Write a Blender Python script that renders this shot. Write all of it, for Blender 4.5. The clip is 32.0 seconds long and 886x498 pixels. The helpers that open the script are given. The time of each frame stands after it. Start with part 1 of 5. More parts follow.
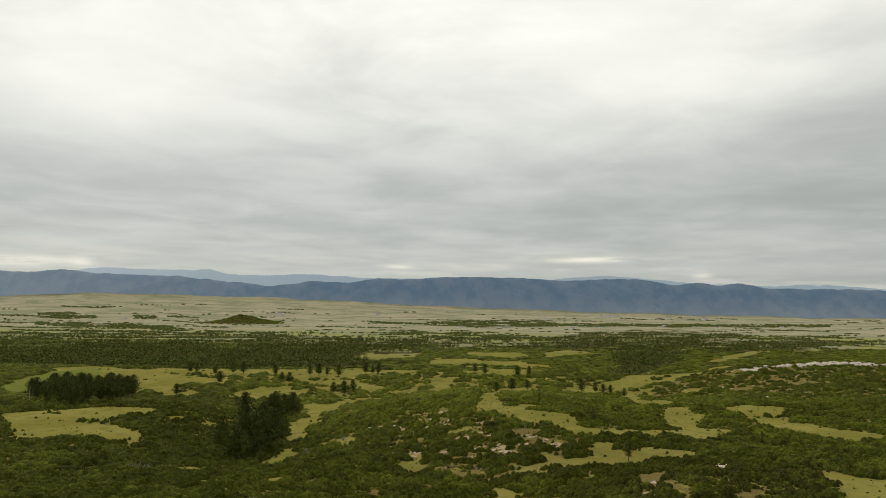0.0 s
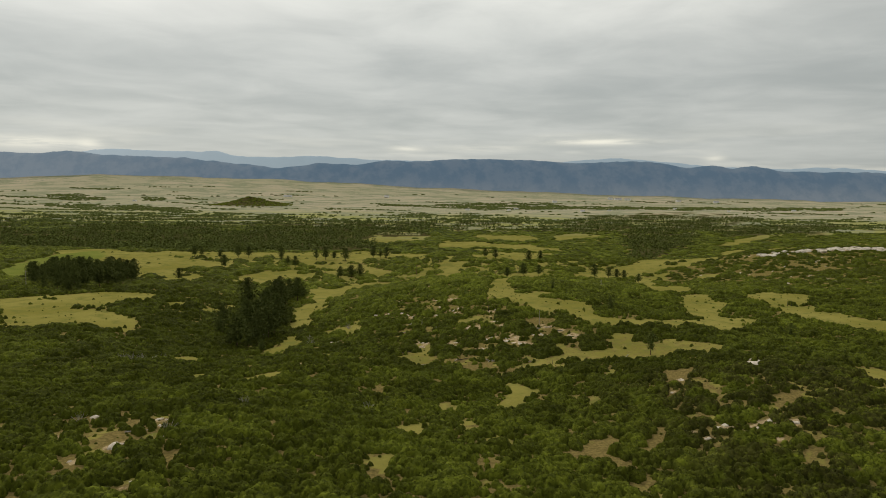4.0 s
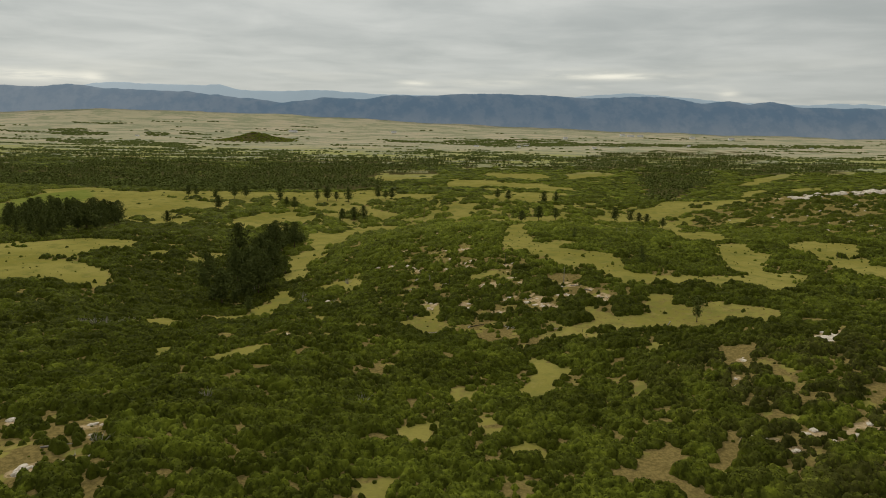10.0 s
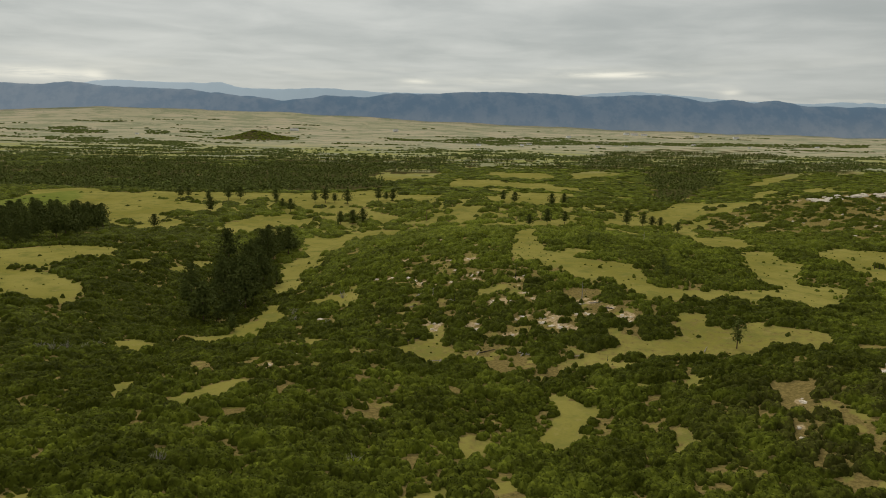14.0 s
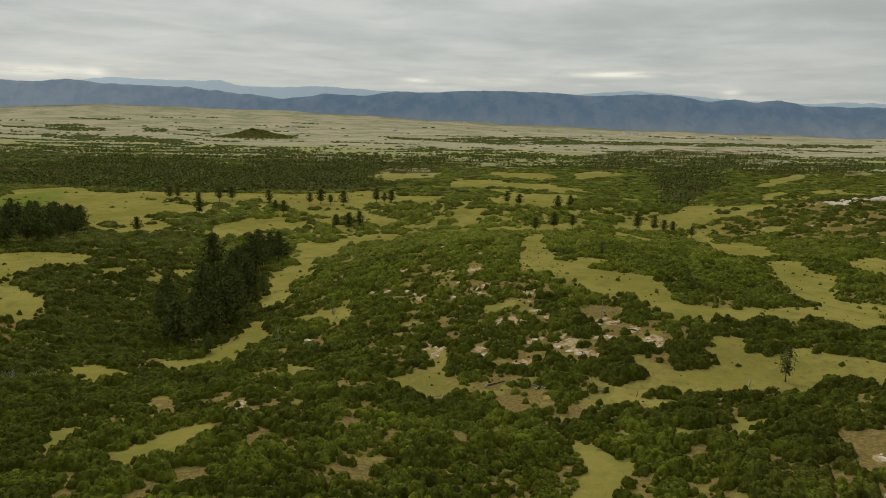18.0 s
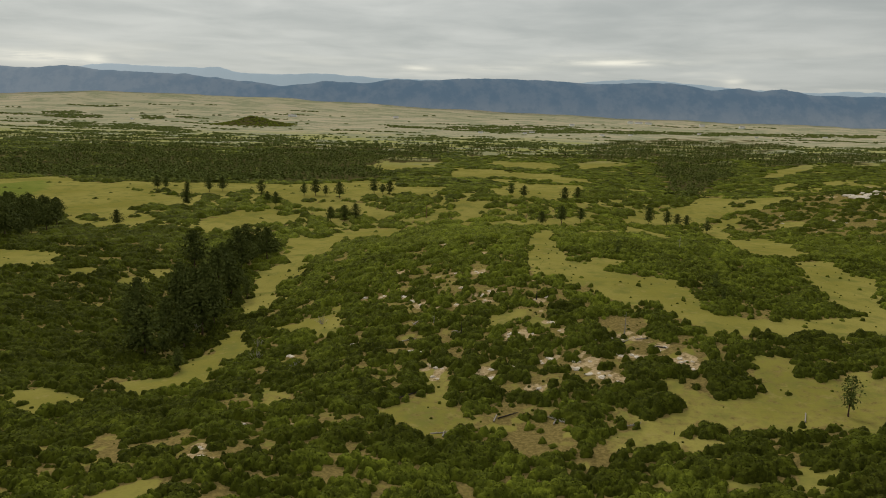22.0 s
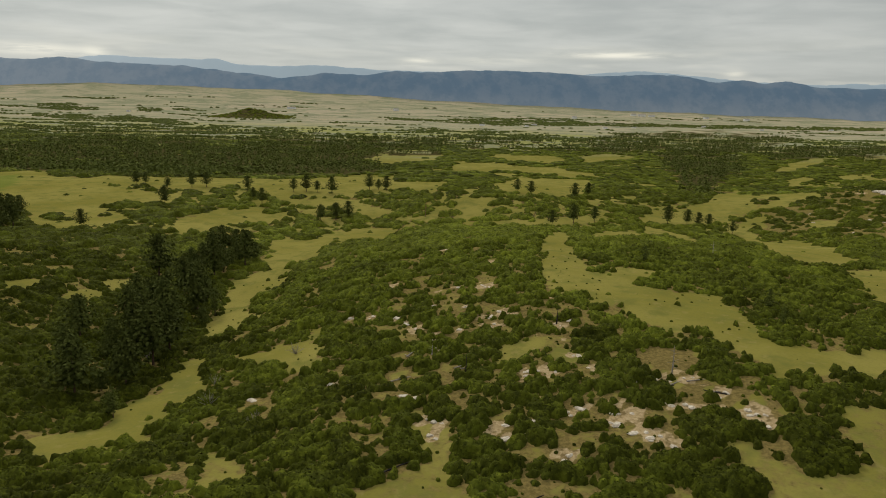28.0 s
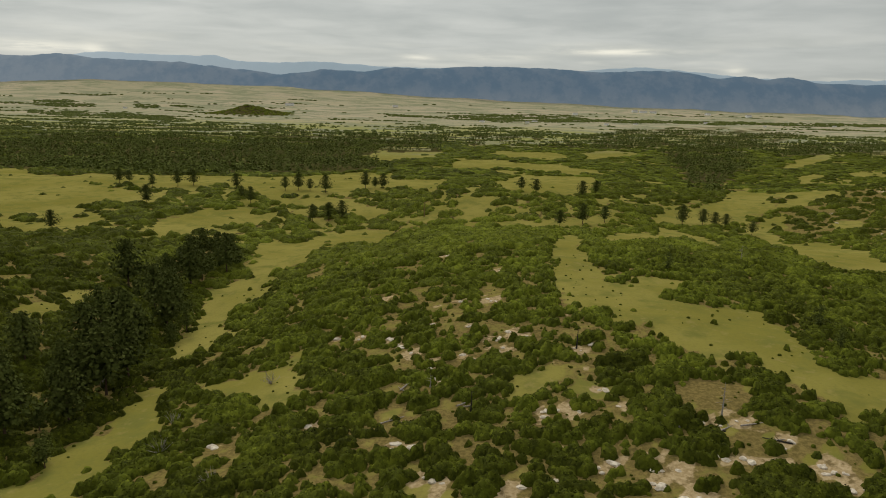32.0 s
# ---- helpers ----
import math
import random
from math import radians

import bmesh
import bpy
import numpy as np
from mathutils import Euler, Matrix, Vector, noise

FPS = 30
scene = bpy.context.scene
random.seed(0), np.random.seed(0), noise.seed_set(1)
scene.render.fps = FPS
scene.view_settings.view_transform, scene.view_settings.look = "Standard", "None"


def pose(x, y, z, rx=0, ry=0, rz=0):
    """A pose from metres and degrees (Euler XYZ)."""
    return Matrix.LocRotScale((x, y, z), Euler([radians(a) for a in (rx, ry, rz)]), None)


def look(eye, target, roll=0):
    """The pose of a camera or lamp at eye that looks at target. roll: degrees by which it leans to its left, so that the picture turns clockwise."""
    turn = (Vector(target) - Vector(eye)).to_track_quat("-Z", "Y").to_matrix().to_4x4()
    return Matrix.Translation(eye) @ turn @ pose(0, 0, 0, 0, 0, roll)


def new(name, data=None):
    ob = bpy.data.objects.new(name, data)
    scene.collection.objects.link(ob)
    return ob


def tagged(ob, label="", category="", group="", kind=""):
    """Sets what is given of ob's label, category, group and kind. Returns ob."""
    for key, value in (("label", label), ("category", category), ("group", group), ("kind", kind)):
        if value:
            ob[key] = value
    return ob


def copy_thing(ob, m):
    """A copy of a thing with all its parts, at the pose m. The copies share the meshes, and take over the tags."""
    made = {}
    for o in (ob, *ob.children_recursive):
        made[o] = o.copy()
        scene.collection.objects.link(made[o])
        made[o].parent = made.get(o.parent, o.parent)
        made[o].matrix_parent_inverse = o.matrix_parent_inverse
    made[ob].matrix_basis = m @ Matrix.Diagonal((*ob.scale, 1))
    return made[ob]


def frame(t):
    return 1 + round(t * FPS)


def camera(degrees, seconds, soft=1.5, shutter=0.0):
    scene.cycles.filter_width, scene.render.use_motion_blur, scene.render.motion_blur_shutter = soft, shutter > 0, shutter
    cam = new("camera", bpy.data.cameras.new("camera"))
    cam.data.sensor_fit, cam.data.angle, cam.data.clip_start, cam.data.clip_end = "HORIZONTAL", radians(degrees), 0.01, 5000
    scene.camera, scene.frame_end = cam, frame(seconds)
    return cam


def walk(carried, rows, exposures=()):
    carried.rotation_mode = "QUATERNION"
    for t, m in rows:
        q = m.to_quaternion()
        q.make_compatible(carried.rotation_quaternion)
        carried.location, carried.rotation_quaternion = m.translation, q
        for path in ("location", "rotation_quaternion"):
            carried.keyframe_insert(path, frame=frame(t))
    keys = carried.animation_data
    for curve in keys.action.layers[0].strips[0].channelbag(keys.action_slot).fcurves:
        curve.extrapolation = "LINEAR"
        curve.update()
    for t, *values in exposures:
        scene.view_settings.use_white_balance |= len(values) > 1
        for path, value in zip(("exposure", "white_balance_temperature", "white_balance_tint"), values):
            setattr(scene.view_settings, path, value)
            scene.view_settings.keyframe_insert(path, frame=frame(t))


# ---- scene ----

def fly(x, y, z, pitch, heading, lean):
    """Camera pose: pitch 90 looks level, heading 0 looks along +y."""
    return pose(x, y, z, pitch, 0, heading) @ pose(0, 0, 0, 0, 0, lean)


cam = camera(65.49, 32.0, soft=1.0)
PATH = [
    (0.0, fly(0.01, 0.52, 64.40, 94.720, -1.722, 0.732)),
    (0.5, fly(0.08, 3.90, 64.45, 94.223, -1.636, 0.748)),
    (1.0, fly(0.15, 7.27, 64.49, 93.622, -1.548, 0.763)),
    (1.5, fly(0.20, 10.65, 64.53, 92.929, -1.456, 0.778)),
    (2.0, fly(0.24, 14.02, 64.55, 91.083, -1.390, 0.793)),
    (2.5, fly(0.26, 17.40, 64.55, 89.400, -1.322, 0.809)),
    (3.0, fly(0.26, 20.77, 64.53, 87.911, -1.251, 0.824)),
    (3.5, fly(0.26, 24.15, 64.49, 86.441, -1.185, 0.840)),
    (4.0, fly(0.24, 27.53, 64.44, 84.964, -1.124, 0.855)),
    (4.5, fly(0.22, 30.91, 64.40, 83.489, -1.069, 0.870)),
    (6.5, fly(0.12, 44.43, 64.48, 79.975, -0.864, 0.917)),
    (7.0, fly(0.09, 47.79, 64.52, 79.928, -0.801, 0.935)),
    (7.5, fly(0.06, 51.14, 64.56, 79.870, -0.748, 0.956)),
    (8.0, fly(0.01, 54.49, 64.59, 79.814, -0.699, 0.978)),
    (9.0, fly(-0.16, 61.20, 64.60, 79.756, -0.618, 1.025)),
    (10.0, fly(-0.44, 68.00, 64.62, 79.700, -0.574, 1.065)),
    (11.0, fly(-0.86, 74.88, 64.65, 79.662, -0.547, 1.087)),
    (12.0, fly(-1.05, 81.76, 64.67, 79.631, -0.495, 1.102)),
    (13.0, fly(-1.24, 88.73, 64.66, 79.589, -0.448, 1.116)),
    (14.0, fly(-1.36, 95.67, 64.74, 79.562, -0.424, 1.138)),
    (14.5, fly(-1.43, 99.12, 64.77, 79.570, -0.414, 1.153)),
    (16.5, fly(-1.94, 112.80, 64.54, 79.511, -0.416, 1.245)),
    (17.0, fly(-2.02, 116.23, 64.43, 79.472, -0.437, 1.273)),
    (18.0, fly(-2.15, 123.08, 64.18, 79.479, -0.454, 1.329)),
    (19.0, fly(-2.24, 130.01, 64.01, 79.387, -0.445, 1.391)),
    (19.5, fly(-2.26, 133.47, 63.93, 79.224, -0.445, 1.423)),
    (20.0, fly(-2.27, 136.92, 63.85, 79.050, -0.448, 1.453)),
    (20.5, fly(-2.28, 140.35, 63.77, 78.891, -0.451, 1.479)),
    (21.0, fly(-2.29, 143.75, 63.69, 78.735, -0.452, 1.501)),
    (22.0, fly(-2.32, 150.44, 63.55, 78.534, -0.445, 1.528)),
    (23.0, fly(-2.32, 156.92, 63.43, 78.401, -0.450, 1.535)),
    (24.0, fly(-2.30, 163.45, 63.19, 78.322, -0.441, 1.535)),
    (25.0, fly(-2.16, 170.16, 62.81, 78.192, -0.411, 1.536)),
    (25.5, fly(-2.10, 173.53, 62.56, 78.138, -0.399, 1.537)),
    (27.5, fly(-2.06, 187.12, 61.25, 77.965, -0.401, 1.540)),
    (28.0, fly(-2.04, 190.51, 60.94, 77.952, -0.402, 1.539)),
    (29.0, fly(-1.96, 197.28, 60.35, 77.878, -0.390, 1.538)),
    (30.0, fly(-1.94, 204.07, 59.79, 77.831, -0.383, 1.529)),
    (31.0, fly(-1.98, 210.91, 59.21, 77.748, -0.400, 1.513)),
    (32.0, fly(-2.04, 217.60, 58.57, 77.705, -0.420, 1.489)),
]
walk(cam, PATH, [(0.0, 0.0), (32.0, 0.0)])

# ------------------------------------------------------------------ world and sun
SUN_ELEVATION, SUN_TURN = 42.0, -24.0
SUN_WAY = (math.sin(radians(SUN_TURN)) * math.cos(radians(SUN_ELEVATION)), math.cos(radians(SUN_TURN)) * math.cos(radians(SUN_ELEVATION)), math.sin(radians(SUN_ELEVATION)))


def link(tree, a, b):
    tree.links.new(a, b)


def node(tree, kind, **values):
    n = tree.nodes.new(kind)
    for key, value in values.items():
        if key == "operation":
            n.operation = value
        elif key == "blend_type":
            n.blend_type = value
        elif key == "data_type":
            n.data_type = value
    return n


def calc(tree, op, a, b=None, c=None, clamp=False):
    """One Math node; a and b are sockets or numbers."""
    n = tree.nodes.new("ShaderNodeMath")
    n.operation, n.use_clamp = op, clamp
    for k, v in enumerate((a, b, c)):
        if v is None:
            continue
        if isinstance(v, (int, float)):
            n.inputs[k].default_value = v
        else:
            tree.links.new(v, n.inputs[k])
    return n.outputs[0]


def mixed(tree, fac, a, b, blend="MIX"):
    """A colour mix; a and b are sockets or colours."""
    n = tree.nodes.new("ShaderNodeMix")
    n.data_type, n.blend_type = "RGBA", blend
    for k, v in ((0, fac), (6, a), (7, b)):
        if isinstance(v, (int, float)):
            n.inputs[k].default_value = v
        elif isinstance(v, tuple):
            n.inputs[k].default_value = (*v, 1)
        else:
            tree.links.new(v, n.inputs[k])
    return n.outputs[2]


def noisy(tree, vector, scale, detail=4.0, rough=0.55, distort=0.0):
    n = tree.nodes.new("ShaderNodeTexNoise")
    n.inputs["Scale"].default_value, n.inputs["Detail"].default_value = scale, detail
    n.inputs["Roughness"].default_value, n.inputs["Distortion"].default_value = rough, distort
    if vector is not None:
        tree.links.new(vector, n.inputs["Vector"])
    return n.outputs["Fac"]


def between(tree, value, lo, hi, a=0.0, b=1.0):
    """Map Range, clamped, smooth."""
    n = tree.nodes.new("ShaderNodeMapRange")
    n.interpolation_type = "SMOOTHSTEP"
    tree.links.new(value, n.inputs[0])
    for k, v in enumerate((lo, hi, a, b), 1):
        n.inputs[k].default_value = v
    return n.outputs[0]


def shade(tree, value):
    n = tree.nodes.new("ShaderNodeCombineColor")
    for k in range(3):
        tree.links.new(value, n.inputs[k])
    return n.outputs[0]


def build_world():
    w = bpy.data.worlds.new("overcast_sky")
    w.use_nodes = True
    t = w.node_tree
    t.nodes.clear()
    sky = t.nodes.new("ShaderNodeTexSky")
    sky.sky_type, sky.sun_disc = "NISHITA", False
    sky.sun_elevation, sky.sun_rotation = radians(SUN_ELEVATION), radians(SUN_TURN)
    blue = mixed(t, 1.0, sky.outputs[0], (0.1, 0.1, 0.1), "MULTIPLY")
    co = t.nodes.new("ShaderNodeTexCoord")
    sep = t.nodes.new("ShaderNodeSeparateXYZ")
    link(t, co.outputs["Generated"], sep.inputs[0])
    up = calc(t, "MAXIMUM", sep.outputs[2], 0.0)
    # the cloud deck seen in perspective
    depth = calc(t, "ADD", up, 0.06)
    comb = t.nodes.new("ShaderNodeCombineXYZ")
    link(t, calc(t, "DIVIDE", sep.outputs[0], depth), comb.inputs[0])
    link(t, calc(t, "DIVIDE", sep.outputs[1], depth), comb.inputs[1])
    wide = noisy(t, comb.outputs[0], 0.40, 3.0, 0.5, 0.3)
    fine = noisy(t, comb.outputs[0], 1.3, 6.0, 0.56, 0.35)
    body = calc(t, "ADD", calc(t, "MULTIPLY", wide, 0.55), calc(t, "MULTIPLY", fine, 0.45))
    light = between(t, body, 0.33, 0.68)
    grey = mixed(t, light, (0.385, 0.405, 0.385), (0.55, 0.56, 0.525))
    white = mixed(t, light, (0.62, 0.62, 0.575), (1.08, 1.07, 0.97))
    cloud = mixed(t, between(t, up, 0.12, 0.42), grey, white)
    # paler air and bright gaps low over the range
    low = between(t, up, 0.02, 0.11, 1.0, 0.0)
    gaps = between(t, noisy(t, comb.outputs[0], 0.5, 3.0, 0.5, 0.3), 0.53, 0.66)
    cloud = mixed(t, calc(t, "MULTIPLY", low, 0.55), cloud, (0.44, 0.465, 0.45))
    cloud = mixed(t, calc(t, "MULTIPLY", calc(t, "MULTIPLY", low, gaps), 0.35), cloud, (0.84, 0.81, 0.70))
    # breaks in the deck: bearing, height, half widths, strength
    bearing = calc(t, "ARCTAN2", sep.outputs[0], sep.outputs[1])
    ragged = between(t, noisy(t, comb.outputs[0], 1.1, 5.0, 0.6, 0.4), 0.36, 0.60)
    for az, el, wide_by, high_by, power in ((0.238, 0.068, 0.075, 0.0045, 1.0), (0.21, 0.077, 0.05, 0.004, 0.7), (-0.52, 0.050, 0.06, 0.007, 0.8), (-0.455, 0.050, 0.015, 0.008, 0.6),
                                            (-0.035, 0.054, 0.022, 0.006, 0.7), (0.08, 0.058, 0.06, 0.006, 0.45), (0.39, 0.046, 0.013, 0.005, 0.6), (-0.41, 0.29, 0.22, 0.085, 0.55), (0.28, 0.35, 0.16, 0.10, 0.6)):
        dx = calc(t, "DIVIDE", calc(t, "SUBTRACT", bearing, az), wide_by)
        dz = calc(t, "DIVIDE", calc(t, "SUBTRACT", sep.outputs[2], el), high_by)
        d2 = calc(t, "ADD", calc(t, "MULTIPLY", dx, dx), calc(t, "MULTIPLY", dz, dz))
        gap = calc(t, "MULTIPLY", calc(t, "EXPONENT", calc(t, "MULTIPLY", d2, -1.0)), power)
        if el < 0.1:
            gap = calc(t, "MULTIPLY", gap, calc(t, "ADD", calc(t, "MULTIPLY", ragged, 0.75), 0.25))
        cloud = mixed(t, gap, cloud, (0.86, 0.83, 0.71) if el < 0.1 else (1.0, 0.98, 0.90))
    # the deck is brightest round the hidden sun
    turn = t.nodes.new("ShaderNodeVectorMath")
    turn.operation = "DOT_PRODUCT"
    link(t, co.outputs["Generated"], turn.inputs[0])
    turn.inputs[1].default_value = SUN_WAY
    glow = between(t, turn.outputs["Value"], -0.6, 1.0, 0.62, 1.12)
    cloud = mixed(t, 1.0, cloud, shade(t, glow), "MULTIPLY")
    total = mixed(t, 0.94, blue, cloud)
    back = t.nodes.new("ShaderNodeBackground")
    link(t, total, back.inputs[0])
    back.inputs[1].default_value = 1.0
    out = t.nodes.new("ShaderNodeOutputWorld")
    link(t, back.outputs[0], out.inputs[0])
    scene.world = w


build_world()
sun = bpy.data.lights.new("sun", "SUN")
sun.energy, sun.angle, sun.color = 1.5, radians(10), (1.0, 0.93, 0.80)
sun_ob = new("sun", sun)
sun_ob.matrix_world = look(Vector(SUN_WAY) * 900, (0, 0, 0))


# ------------------------------------------------------------------ the lie of the land
# along the flight: distance, height, slope
PROFILE = [(-600, 0, 0), (480, 0, 0), (600, -6, -0.03), (800, -11, -0.05), (1000, -27, -0.05), (1500, -42, -0.01), (2100, -43, 0.0), (3000, -41, 0.004), (4000, -34, 0.01), (4700, -26, 0.01), (5200, -20, 0.01)]
# hills and hollows: centre, half widths, height
HILLS = [(445, 735, 95, 50, 7.5), (-70, 175, 50, 50, 9.0), (40, 170, 70, 40, 2.2), (110, 240, 40, 45, 8.1), (-110, 720, 90, 50, 0.8), (50, 690, 60, 50, 7.4), (40, 400, 40, 50, 4.9), (80, 340, 35, 40, 2.5), (120, 440, 60, 60, 0.4), (-340, 690, 110, 90, 3.2), (400, 740, 130, 130, 12.3), (-40, 260, 30, 35, 4.3), (52, 490, 45, 32, 3.2), (-132, 330, 40, 40, 1.5)]
HOLLOWS = [(-85, 330, 35, 45, -8.9), (-85, 420, 32, 50, -11.6), (-90, 510, 40, 45, -9.3), (-30, 600, 60, 45, -8.9), (190, 620, 70, 80, -9.6), (310, 900, 90, 130, -12.3), (-170, 350, 60, 80, -0.1), (-230, 570, 90, 70, -5.3), (15, 285, 50, 35, -2.7), (-10, 360, 30, 40, -1.6), (0, 235, 50, 30, -3.2), (88, 288, 18, 18, -2.6)]


def base_height(y):
    xs, zs, m = np.array(PROFILE, float).T
    y = np.clip(y, xs[0], xs[-1])
    i = np.clip(np.searchsorted(xs, y) - 1, 0, len(xs) - 2)
    h = xs[i + 1] - xs[i]
    t = (y - xs[i]) / h
    return ((2 * t**3 - 3 * t**2 + 1) * zs[i] + (t**3 - 2 * t**2 + t) * h * m[i]
            + (3 * t**2 - 2 * t**3) * zs[i + 1] + (t**3 - t**2) * h * m[i + 1])


def waves(x, y, size, seed):
    """Smooth cheap noise, about -1 to 1, of that size in metres."""
    r = np.random.RandomState(seed)
    v = 0
    for k in range(7):
        a, p = r.uniform(0, math.tau, 2)
        f = math.tau / size * r.uniform(0.6, 1.5)
        v = v + np.sin((x * math.cos(a) + y * math.sin(a)) * f + p + 1.3 * np.sin((x * math.sin(a) - y * math.cos(a)) * f * 0.6 + p * 2))
    return v / 3.2


def height(x, y):
    x, y = np.asarray(x, float), np.asarray(y, float)
    z = base_height(y)
    for cx, cy, sx, sy, a in HILLS + HOLLOWS:
        z = z + a * np.exp(-((x - cx) / sx) ** 2 / 2 - ((y - cy) / sy) ** 2 / 2)
    z = z + 0.35 * waves(x, y, 26, 3) + 0.12 * waves(x, y, 9, 4)
    foot = np.interp(x, [-2700, -2100, -900, 0, 900, 1800, 2800], [104, 130, 112, 86, 66, 50, 44])
    rise = np.clip((y - 2500) / 1900, 0, 1.1)
    z = z + foot * rise**2.6
    far = np.clip((y - 650) / 400, 0, 1)
    return z + far * (2.0 * waves(x, y, 240, 5) + 3.0 * np.clip((y - 1500) / 1500, 0, 1) * waves(x, y, 700, 6))


